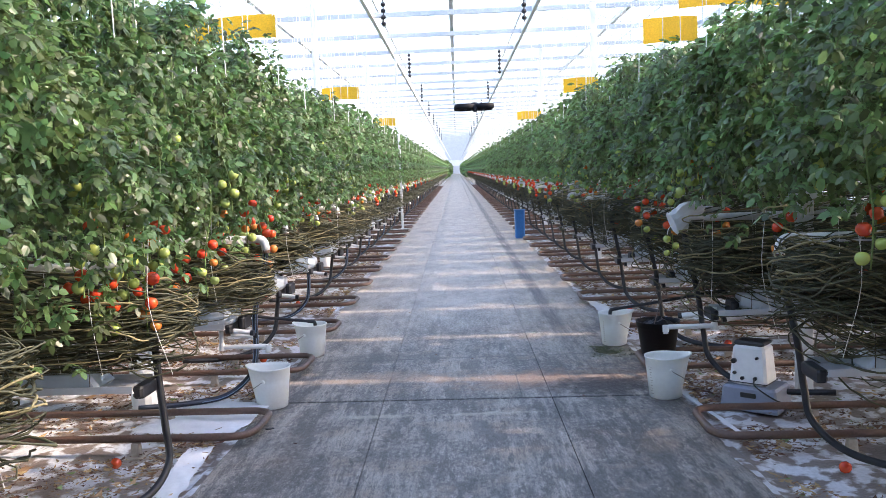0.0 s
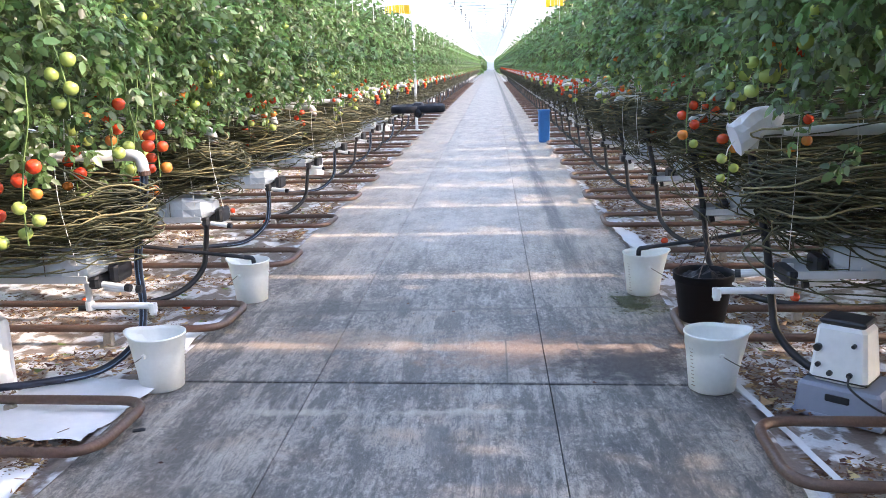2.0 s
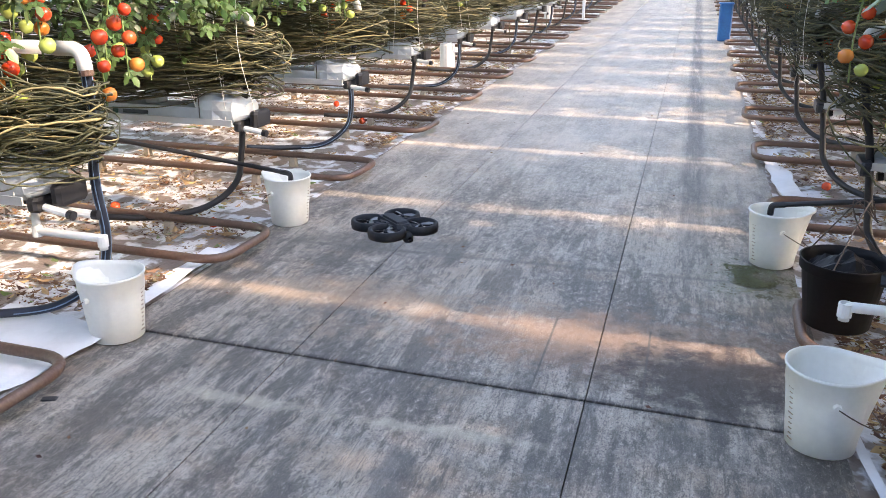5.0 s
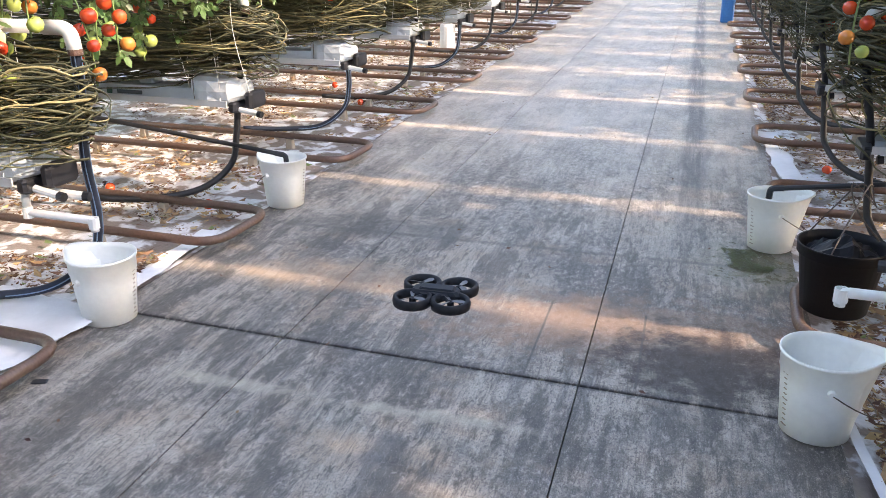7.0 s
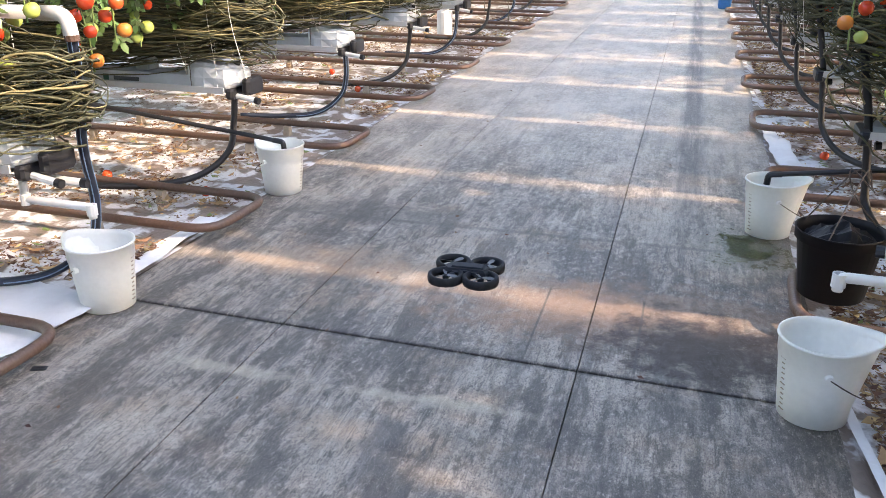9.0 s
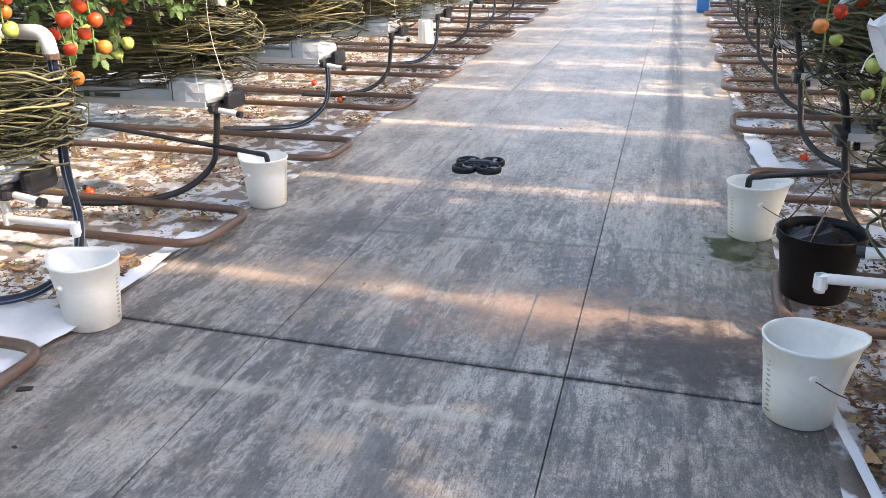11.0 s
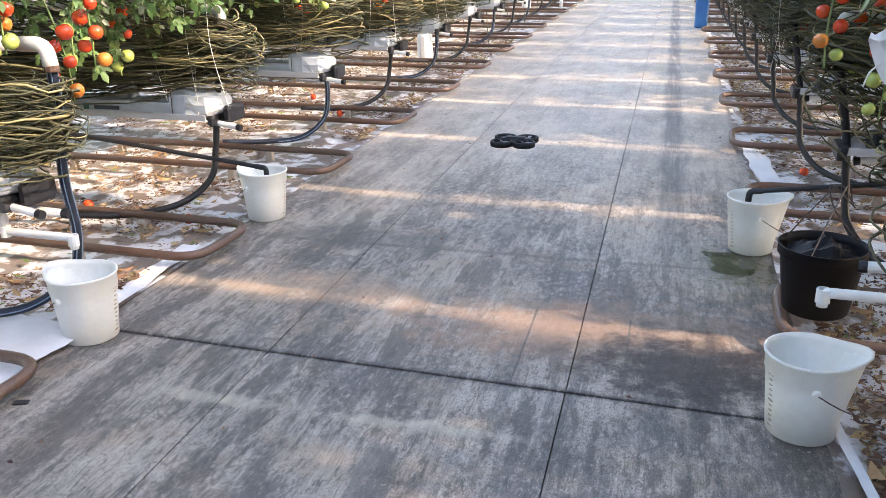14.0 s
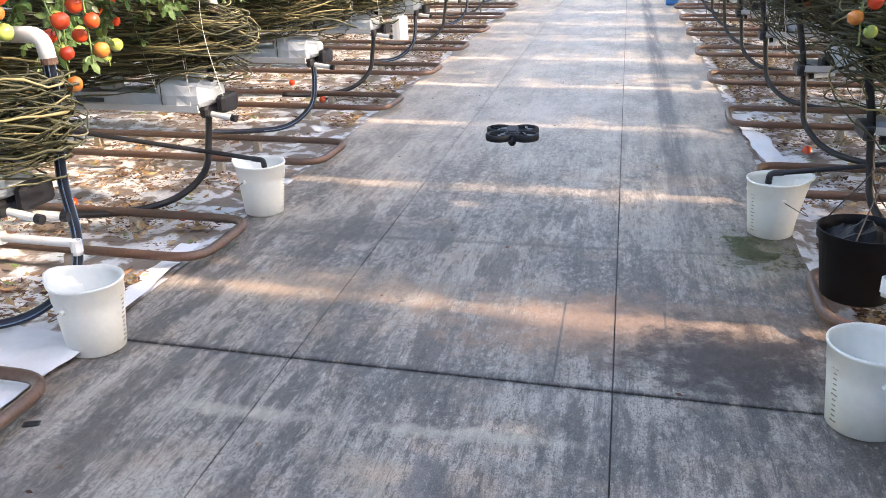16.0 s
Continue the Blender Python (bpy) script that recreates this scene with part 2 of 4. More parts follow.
DRY_LEAF = material("dry_leaf_litter", (0.15, 0.075, 0.040), 0.8, alt=(0.065, 0.038, 0.025), scale=9, fine=60, island=0.55)
STRAW = material("straw_litter", (0.36, 0.25, 0.13), 0.75, alt=(0.27, 0.15, 0.07), scale=9, fine=60, island=0.5)
GUTTER = material("coated_gutter_steel", (0.48, 0.50, 0.52), 0.42, alt=(0.48, 0.48, 0.47), scale=4, fine=50, bump=0.05, grain=0.06)
SLAB = material("slab_wrap_film", (0.54, 0.60, 0.65), 0.35, alt=(0.43, 0.47, 0.51), scale=6, fine=30, bump=0.25, grain=0.06)
LOGO = material("dark_green_print", (0.03, 0.12, 0.09), 0.5, fine=40, bump=0)
PRINT = material("dark_print", (0.08, 0.10, 0.11), 0.5, fine=40, bump=0)
WHITE_STEEL = material("white_painted_steel", (0.78, 0.79, 0.80), 0.45, alt=(0.66, 0.67, 0.68), scale=3, fine=40, bump=0.05, grain=0.06)
YELLOW = material("yellow_trap_film", (0.85, 0.56, 0.02), 0.4, alt=(0.70, 0.46, 0.03), scale=5, fine=80, through_light=0.4)
STRING = material("white_string", (0.80, 0.79, 0.74), 0.7, fine=80, bump=0)
DRONE = material("drone_foam", (0.012, 0.013, 0.016), 0.6, alt=(0.035, 0.036, 0.04), scale=30, fine=200, bump=0.06, grain=0.06, alpha_spec=0.15)
DRONE_TOP = material("drone_shell", (0.022, 0.024, 0.030), 0.6, alt=(0.035, 0.036, 0.04), scale=30, fine=200, bump=0.04, grain=0.06, alpha_spec=0.15)
BLADE = material("grey_propeller", (0.09, 0.092, 0.095), 0.35, fine=200, bump=0)
LENS = material("camera_lens_glass", (0.01, 0.01, 0.012), 0.08, fine=200, bump=0)
CRATE = material("grey_crate_plastic", (0.22, 0.25, 0.33), 0.45, alt=(0.17, 0.19, 0.26), scale=6, fine=50, bump=0.05, grain=0.06)
BOXWHITE = material("white_box_plastic", (0.78, 0.79, 0.80), 0.35, alt=(0.66, 0.67, 0.68), scale=6, fine=40, bump=0.03, grain=0.06)
BLUE = material("blue_plastic", (0.02, 0.16, 0.42), 0.4, alt=(0.02, 0.11, 0.30), scale=6, fine=40, bump=0.1)
SOIL = material("damp_soil", (0.16, 0.11, 0.08), 0.85, alt=(0.09, 0.06, 0.045), scale=3, fine=40, bump=0.5)
JOINT = material("joint_filler", (0.15, 0.14, 0.13), 0.8, fine=60)
GLASS = thin_glass("roof_glass", (0.95, 0.97, 0.97), 0.06)
ALU = material("roof_aluminium", (0.48, 0.51, 0.55), 0.4, metal=0.3, fine=40, bump=0)
WOOD = material("grey_wood_block", (0.42, 0.37, 0.31), 0.75, alt=(0.30, 0.24, 0.19), scale=12, fine=60)
MOSS = material("wet_moss", (0.092, 0.100, 0.030), 0.6, alt=(0.045, 0.048, 0.018), scale=30, fine=120, bump=0.6)


# ---- mesh helpers ----
class Geo:
    """Collects vertices and faces of one mesh."""

    def __init__(self):
        self.v, self.f = [], []

    def add(self, verts, faces):
        o = len(self.v)
        self.v.extend(tuple(p) for p in verts)
        self.f.extend(tuple(i + o for i in f) for f in faces)
        return self

    def box(self, c, s, rz=0.0, taper=1.0, bevel=0.0):
        x, y, z = (k / 2 for k in s)
        b = min(bevel, x * 0.8, y * 0.8)
        ca, sa = math.cos(rz), math.sin(rz)
        out = [(-x + b, -y), (x - b, -y), (x, -y + b), (x, y - b), (x - b, y), (-x + b, y), (-x, y - b), (-x, -y + b)] if b else [(-x, -y), (x, -y), (x, y), (-x, y)]
        n = len(out)
        levels = [(-z, 1, b), (z, taper, b)] if not b else [(-z, 1, b), (-z + b, 1, 0), (z - b, taper, 0), (z, taper, b)]
        vs = []
        for h, k, inset in levels:
            for a, d in out:
                q = k * (1 - inset / max(x, y))
                vs.append((c[0] + (a * ca - d * sa) * q, c[1] + (a * sa + d * ca) * q, c[2] + h))
        fs = [tuple(range(n))[::-1], tuple(range(len(vs) - n, len(vs)))]
        for j in range(len(levels) - 1):
            for i in range(n):
                fs.append((j * n + i, j * n + (i + 1) % n, (j + 1) * n + (i + 1) % n, (j + 1) * n + i))
        return self.add(vs, fs)

    def tube(self, pts, r, sides=8, cap=True):
        pts = [Vector(p) for p in pts]
        rs = r if isinstance(r, (list, tuple)) else [r] * len(pts)
        vs, ref = [], None
        for i, p in enumerate(pts):
            d = (pts[min(i + 1, len(pts) - 1)] - pts[max(i - 1, 0)]).normalized()
            if ref is None:
                ref = d.orthogonal().normalized()
            ref = (ref - d * ref.dot(d)).normalized()
            o = d.cross(ref)
            for k in range(sides):
                a = 2 * math.pi * k / sides
                vs.append(p + (ref * math.cos(a) + o * math.sin(a)) * rs[i])
        fs = []
        for i in range(len(pts) - 1):
            for k in range(sides):
                fs.append((i * sides + k, i * sides + (k + 1) % sides, (i + 1) * sides + (k + 1) % sides, (i + 1) * sides + k))
        if cap:
            fs += [tuple(range(sides))[::-1], tuple(range(len(vs) - sides, len(vs)))]
        return self.add(vs, fs)

    def lathe(self, c, prof, sides=24, closed=False):
        vs, fs = [], []
        for r, z in prof:
            for k in range(sides):
                a = 2 * math.pi * k / sides
                vs.append((c[0] + r * math.cos(a), c[1] + r * math.sin(a), c[2] + z))
        m = len(prof)
        for i in range(m if closed else m - 1):
            for k in range(sides):
                j = (i + 1) % m
                fs.append((i * sides + k, i * sides + (k + 1) % sides, j * sides + (k + 1) % sides, j * sides + k))
        return self.add(vs, fs)

    def mesh(self, name, mat, smooth=False):
        me = bpy.data.meshes.new(name)
        me.from_pydata(self.v, [], self.f)
        me.materials.append(mat)
        if smooth:
            me.polygons.foreach_set("use_smooth", [True] * len(me.polygons))
        me.update()
        return me


def part(name, geo, mat, parent, label="", smooth=False, at=None):
    ob = new(name, geo if isinstance(geo, bpy.types.Mesh) else geo.mesh(name, mat, smooth))
    ob.parent = parent
    if at is not None:
        ob.matrix_basis = at
    return tagged(ob, label) if label else ob


def thing(name, m, label, category, group="", kind=""):
    ob = new(name)
    ob.empty_display_size = 0.1
    ob.matrix_basis = m
    return tagged(ob, label, category, group, kind)


def bend(pts, r, n=5):
    """A polyline with its corners rounded to about r."""
    pts = [Vector(p) for p in pts]
    out = [pts[0]]
    for a, b, c in zip(pts, pts[1:], pts[2:]):
        d1, d2 = a - b, c - b
        k = min(r, d1.length * 0.49, d2.length * 0.49)
        p, q = b + d1.normalized() * k, b + d2.normalized() * k
        for i in range(n + 1):
            t = i / n
            out.append((1 - t) ** 2 * p + 2 * t * (1 - t) * b + t * t * q)
    return out + [pts[-1]]


def curve_through(pts, n=6):
    """Catmull-Rom through the points."""
    pts = [Vector(p) for p in pts]
    ext = [2 * pts[0] - pts[1]] + pts + [2 * pts[-1] - pts[-2]]
    out = []
    for p0, p1, p2, p3 in zip(ext, ext[1:], ext[2:], ext[3:]):
        for i in range(n):
            t = i / n
            out.append(0.5 * (2 * p1 + (p2 - p0) * t + (2 * p0 - 5 * p1 + 4 * p2 - p3) * t * t + (3 * p1 - p0 - 3 * p2 + p3) * t ** 3))
    return out + [pts[-1]]


# ---- plan ----
PITCH, FIRST, SKEW = 1.60, 5.40, -0.045
EDGE_L, EDGE_R, END_Y = -1.40, 1.41, 280.0
ROW_L, ROW_R = -1.36, 1.40
K0, K1 = -6, 71


def row_pose(side, k):
    """The end of row k on that side of the path; local x leads away from the path on the right, towards it on the left."""
    x = ROW_R if side > 0 else ROW_L
    return pose(x, FIRST + PITCH * k + SKEW * x, 0, 0, 0, math.degrees(math.atan(SKEW)))


# ---- ground and path ----
g = Geo()
g.add([(-400, -400, -0.06), (400, -400, -0.06), (400, 400, -0.06), (-400, 400, -0.06)], [(0, 1, 2, 3)])
tagged(new("ground", g.mesh("ground", SOIL)), "dark damp soil below the greenhouse", "ground", kind="structure")

for side, name in ((-1, "ground_film_west"), (1, "ground_film_east")):
    rnd = random.Random(5 + side)
    x0, nx, ny = (EDGE_L if side < 0 else EDGE_R), 64, 520
    vs, fs = [], []
    for j in range(ny + 1):
        y = -8 + 34 * j / ny
        for i in range(nx + 1):
            u = -0.012 + 9 * (i / nx) ** 1.6
            z = -0.03 + 0.028 * noise.noise((u * 3, y * 3, side)) + 0.022 * abs(noise.noise((u * 8, y * 8, 4 + side))) + 0.010 * noise.noise((u * 19, y * 19, 9))
            if i == 0:
                u -= 0.035 * max(0.0, noise.noise((y * 2.3, side, 7)))
                z = 0.009 + 0.005 * noise.noise((y * 9, 0, 2))
            elif i < 3:
                z = max(z, 0.004)
            vs.append((x0 + side * u, y, z))
    for j in range(ny):
        for i in range(nx):
            q = j * (nx + 1) + i
            fs.append((q, q + 1, q + nx + 2, q + nx + 1))
    o = len(vs)
    vs += [(x0 + side * 0.04, 26, -0.02), (x0 + side * 22, 26, -0.02), (x0 + side * 22, END_Y, -0.02), (x0 + side * 0.04, END_Y, -0.02)]
    fs.append((o, o + 1, o + 2, o + 3))
    film = Geo().add(vs, fs)
    tagged(new(name, film.mesh(name, FILM, True)), "dirty white ground film with stains and folds", "ground film", kind="structure")

path = tagged(new("path", Geo().box((0.005, 136, -0.035), (EDGE_R - EDGE_L - 0.02, 288, 0.03)).mesh("path", JOINT)),
              "worn grey concrete path with dark joints", "path", kind="structure")
XS = [EDGE_L, -0.575, 0.575, EDGE_R]
JY, SLAB_LEN = 5.455, 9.0
for i in range(3):
    # slabs are sheared, as the cross joints run parallel to the rows
    mid, wx, wy = (XS[i] + XS[i + 1]) / 2, XS[i + 1] - XS[i] - 0.0045, SLAB_LEN - 0.013
    b = Geo().box((0, 0, -0.0125), (wx, wy, 0.025), bevel=0.0025)
    b.v = [(x, y + SKEW * x, z) for x, y, z in b.v]
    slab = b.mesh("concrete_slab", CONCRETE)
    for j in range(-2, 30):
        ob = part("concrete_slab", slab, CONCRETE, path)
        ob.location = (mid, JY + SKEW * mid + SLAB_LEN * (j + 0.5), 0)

# ---- the drone ----
def build_drone():
    d = thing("drone", pose(0, 0, 1), "small black four-rotor drone with foam propeller guards, flying", "drone")
    R, C = 0.0465, 0.0555
    body = Geo()
    body.box((0, 0, 0.004), (0.052, 0.15, 0.028), bevel=0.011)
    body.box((0, -0.004, 0.018), (0.036, 0.105, 0.012), bevel=0.005)
    for sx in (-1, 1):
        for sy in (-1, 1):
            body.tube([(0.01 * sx, 0.02 * sy, 0.004), (C * sx, C * sy, 0.0)], [0.009, 0.006], 6)
            # web that fills the corner between the guards
            body.add([(0, 0, 0.016), (0.030 * sx, 0, 0.014), (0.034 * sx, 0.034 * sy, 0.010), (0, 0.070 * sy, 0.014), (0, 0, 0.002), (0.030 * sx, 0, 0.002), (0.034 * sx, 0.034 * sy, 0.002), (0, 0.070 * sy, 0.002)],
                     [(0, 1, 2, 3), (7, 6, 5, 4), (0, 4, 5, 1), (1, 5, 6, 2), (2, 6, 7, 3), (3, 7, 4, 0)])
    part("body", body, DRONE_TOP, d)
    for sx in (-1, 1):
        for sy in (-1, 1):
            at = pose(C * sx, C * sy, 0)
            ring = Geo().lathe((0, 0, 0), [(R - 0.003, -0.012), (R + 0.003, -0.0145), (R + 0.009, -0.012), (R + 0.0108, 0.0), (R + 0.009, 0.012), (R + 0.003, 0.0145), (R - 0.003, 0.012), (R - 0.005, 0)], 28, True)
            guard = part("propeller_guard", ring, DRONE, d, smooth=True, at=at)
            part("motor", Geo().lathe((0, 0, 0), [(0.0, -0.016), (0.010, -0.016), (0.010, 0.006), (0.004, 0.009), (0.0, 0.009)], 10), DRONE, guard)
            bl = Geo()
            a0 = 0.6 * sx + 0.9 * sy
            for q in range(3):
                a = a0 + q * 2.094
                ca, sa = math.cos(a), math.sin(a)
                pts = [(0.006, -0.004, 0.0075), (0.03, -0.0075, 0.006), (0.043, -0.004, 0.007), (0.043, 0.003, 0.009), (0.03, 0.006, 0.011), (0.006, 0.004, 0.0095)]
                top = [(x * ca - y * sa, x * sa + y * ca, z) for x, y, z in pts]
                low = [(x, y, z - 0.0012) for x, y, z in top]
                bl.add(top + low, [(0, 1, 2, 3, 4, 5), (11, 10, 9, 8, 7, 6)] + [(i, i + 6, (i + 1) % 6 + 6, (i + 1) % 6) for i in range(6)])
            part("propeller", bl, BLADE, guard)
    pod = Geo().lathe((0, -0.082, -0.018), [(0.0, -0.017), (0.011, -0.013), (0.0165, -0.004), (0.0165, 0.005), (0.011, 0.014), (0.0, 0.018)], 14)
    pod = part("camera_pod", pod, DRONE, d, smooth=True)
    part("lens", Geo().tube([(0, -0.094, -0.02), (0, -0.102, -0.0205)], [0.008, 0.007], 12), LENS, pod, "glossy camera lens")
    part("mount", Geo().box((0, -0.072, -0.006), (0.018, 0.030, 0.014), bevel=0.003), DRONE, d)
    return d


drone = build_drone()


# ---- the rows: foliage, stems, fruit ----
def leaf_template(leaflets, coarse):
    """One compound leaf along +x, 1 long: leaflets in pairs with toothed outlines, drooping to the tip."""
    vs, fs = [], []

    outline = ((0, 0, 0), (0.46, 0, 0.05), (1, 0, -0.20), (0.14, 0.34, 0.03), (0.42, 0.42, -0.05), (0.50, 0.22, 0.01), (0.76, 0.24, -0.10),
               (0.17, -0.36, 0.04), (0.40, -0.40, -0.03), (0.52, -0.20, 0.01), (0.74, -0.26, -0.11))
    if coarse:
        outline = ((0, 0, 0), (0.26, 0.40, 0.06), (0.60, 0.25, 0.0), (1, 0, -0.14), (0.66, -0.22, -0.02), (0.30, -0.40, 0.06))

    def leaflet(base, ang, ln, wd, droop):
        o = len(vs)
        ca, sa = math.cos(ang), math.sin(ang)
        for x, y, z in outline:
            X, Y = x * ln, y * wd
            vs.append((base[0] + X * ca - Y * sa, base[1] + X * sa + Y * ca, base[2] + z * ln - droop * x * ln))
        quads = ((0, 1, 2, 3), (0, 3, 4, 5)) if coarse else ((0, 1, 4, 3), (1, 2, 6, 5), (0, 7, 8, 1), (1, 9, 10, 2))
        fs.extend(tuple(o + q for q in f) for f in quads)

    n = leaflets // 2
    for i in range(n):
        t = 0.22 + 0.55 * i / max(1, n - 1)
        ln = 0.38 - 0.07 * abs(i - (n - 1) / 2)
        for s in (-1, 1):
            leaflet((t, 0, -0.25 * t * t), s * 1.05, ln, 0.30, 0.35)
    leaflet((0.72, 0, -0.13), 0, 0.42, 0.36, 0.5)
    return np.array(vs), fs


def foliage_mesh(name, side, seed, count, size, leaflets, ends=6.0, low=None, coarse=False):
    """Leaves scattered through the volume of one row, dense on its end and flanks."""
    rng = np.random.default_rng(seed)
    tv, tf = leaf_template(leaflets, coarse)
    u = ends * rng.random(count) ** 1.9
    z = (1.46 if side > 0 else 1.32) + (1.04 if side > 0 else 1.30) * rng.random(count) ** 0.85
    if low:
        z = low[0] + (low[1] - low[0]) * rng.random(count)
    lump = 0.10 * np.sin(u * 3.1 + seed) + 0.06 * np.sin(z * 7 + u * 5)
    half = np.clip(0.62 - 0.06 * (z > 2.25) + 0.6 * lump, 0.45, 0.72)
    v = half * np.clip(rng.normal(0, 0.68, count), -1, 1) - 0.34
    u = u + 0.10 + 0.20 * np.clip((z - 1.8) / 0.6, 0, 1) + 0.10 * np.sin(v * 6 + z * 4 + seed) + 0.12 * np.clip((1.5 - z) / 0.3, 0, 1)
    z = z + 0.10 * np.sin(u * 2.3 + seed * 1.7) * (z > 2.2)
    z = z + 0.13 * np.sin(u * 6 + v * 5 + seed) * (z < 1.55)
    az = np.arctan2(v * 1.6 + rng.normal(0, 0.35, count), np.where(u < 0.9, -1.0 + u * 0.6, rng.normal(0, 0.5, count))) + rng.normal(0, 0.55, count)
    pitch = rng.normal(0.40, 0.55, count)
    roll = rng.normal(0, 0.6, count)
    s = size * (0.7 + 0.6 * rng.random(count)) * (1 + 0.16 * np.clip(u - 0.8, 0, 4))
    ca, sa, cp, sp, cr, sr = np.cos(az), np.sin(az), np.cos(pitch), np.sin(pitch), np.cos(roll), np.sin(roll)
    x, y, w = tv[:, 0], tv[:, 1], tv[:, 2]
    y2, w2 = y * cr[:, None] - w * sr[:, None], y * sr[:, None] + w * cr[:, None]
    x3, w3 = x * cp[:, None] + w2 * sp[:, None], -x * sp[:, None] + w2 * cp[:, None]
    X, Y = x3 * ca[:, None] - y2 * sa[:, None], x3 * sa[:, None] + y2 * ca[:, None]
    P = np.stack([side * (u[:, None] + s[:, None] * X), v[:, None] + s[:, None] * Y, z[:, None] + s[:, None] * w3], -1)
    P[:, :, 1] = -0.34 + np.clip(P[:, :, 1] + 0.34, -0.74, 0.74)
    P[:, :, 2] = np.maximum(P[:, :, 2], 0.55 if low else 1.27 if side > 0 else 1.06)
    k = len(tv)
    faces = np.array(tf)
    F = (faces[None] + (np.arange(count) * k)[:, None, None]).reshape(-1, 4)
    me = bpy.data.meshes.new(name)
    me.from_pydata(P.reshape(-1, 3).tolist(), [], F.tolist())
    me.materials.append(LEAF)
    return me


def stem_paths(side, seed, count, zc, seg=7):
    """Lowered stems: bunched tight where they turn round the row's end, fanning out and sinking as they run back along the row."""
    r = random.Random(seed)
    out = []
    back = -0.10 if side < 0 else 0.0
    for i in range(count):
        a, b = r.uniform(0.05, 0.22), r.uniform(0.05, 0.26)
        tip = back + abs(r.gauss(0, 0.22))
        L, M = r.uniform(1.6, 5.0), r.uniform(0.8, 3.6)
        slope = r.uniform(0.02, 0.30) if side < 0 else r.uniform(0.12, 0.55)
        zt = zc + (0.0 if side < 0 else 0.10)
        z0 = zt + r.gauss(0, 0.082) - 0.16 * (tip - back)
        floor_z = r.uniform(0.52, 0.74)
        sink = lambda u: max(z0 - slope * u, min(z0, floor_z))
        flip = -1 if r.random() < 0.7 else 1
        w = lambda q=0.05: r.uniform(-q, q)
        up = r.choice((-0.16, -0.04, 0.10, 0.24, 0.36))
        pts = [(L, -a + w(0.16), sink(L - tip) + w(0.05)), (L * 0.55 + 0.2, -a * 1.3 + w(0.12), sink(L * 0.55 + 0.2 - tip) + w(0.06)),
               (tip + 0.55, -a * 1.15 + w(0.07), sink(0.55) + w(0.05)), (tip + 0.16, -a * 0.75 + w(0.06), sink(0.16) + w(0.045)),
               (tip, w(0.07), z0 + w(0.04)), (tip + 0.15, b * 0.75 + w(0.06), z0 + 0.02 + w(0.06)),
               (tip + 0.45, b + w(0.06), z0 + up * 0.3 + w(0.05)), (tip + 0.45 + M * 0.5, b * 1.1 + w(0.10), z0 + up * 0.8 + w(0.08)), (tip + 0.45 + M, b + w(0.12), z0 + up * 1.4 + w(0.08))]
        if side > 0 and r.random() < 0.2:
            d = r.uniform(0.08, 0.26)
            pts = [(x, y, z - d * (0.3, 0.5, 0.9, 1.3, 1.0, 0.6, 0.3, 0.2, 0.1)[q]) for q, (x, y, z) in enumerate(pts)]
        if r.random() < 0.25:
            pts = pts[:5 + r.choice((0, 1))]
        out.append(curve_through([(side * p[0], flip * p[1], p[2]) for p in pts], max(2, seg // 2)))
    return out


def stem_meshes(name, side, seed, count, mat, r0, sides, seg, zc=0.84):
    """One knotted tube for each stem."""
    r = random.Random(seed + 1000)
    out = []
    for p in stem_paths(side, seed, count, zc, seg):
        p = [q + Vector((r.gauss(0, 0.002), r.gauss(0, 0.0025), r.gauss(0, 0.003))) for q in p]
        k = r0 * r.uniform(0.7, 1.25)
        out.append(Geo().tube(p, [k * (1.45 if r.random() < 0.12 else r.uniform(0.85, 1.1)) for q in p], sides, cap=False).mesh(name, mat, True))
    return out


def stem_mass(side, seed, count):
    g = Geo()
    for i, p in enumerate(stem_paths(side, seed, count, 0.84, 4)):
        g.tube(p, 0.006 * (0.75 + 0.5 * ((i * 37) % 10) / 10), 3, cap=False)
    for u in (0.35, 1.1, 2.3):
        g.tube([(side * u, 0.03, -0.03), (side * (u + 0.05), -0.02, 0.95)], 0.006, 3, cap=False)
    return g.mesh("stem_mass", STEM, True)


def tomato_mesh(name, mat):
    prof = [(0.0, -0.030), (0.018, -0.027), (0.030, -0.014), (0.034, 0.002), (0.030, 0.018), (0.019, 0.028), (0.006, 0.026), (0.0, 0.023)]
    g = Geo().lathe((0, 0, 0), prof, 10)
    return g.mesh(name, mat, True)


TOMATO = {m: tomato_mesh("tomato", m) for m in (RED, ORANGE, GREEN)}


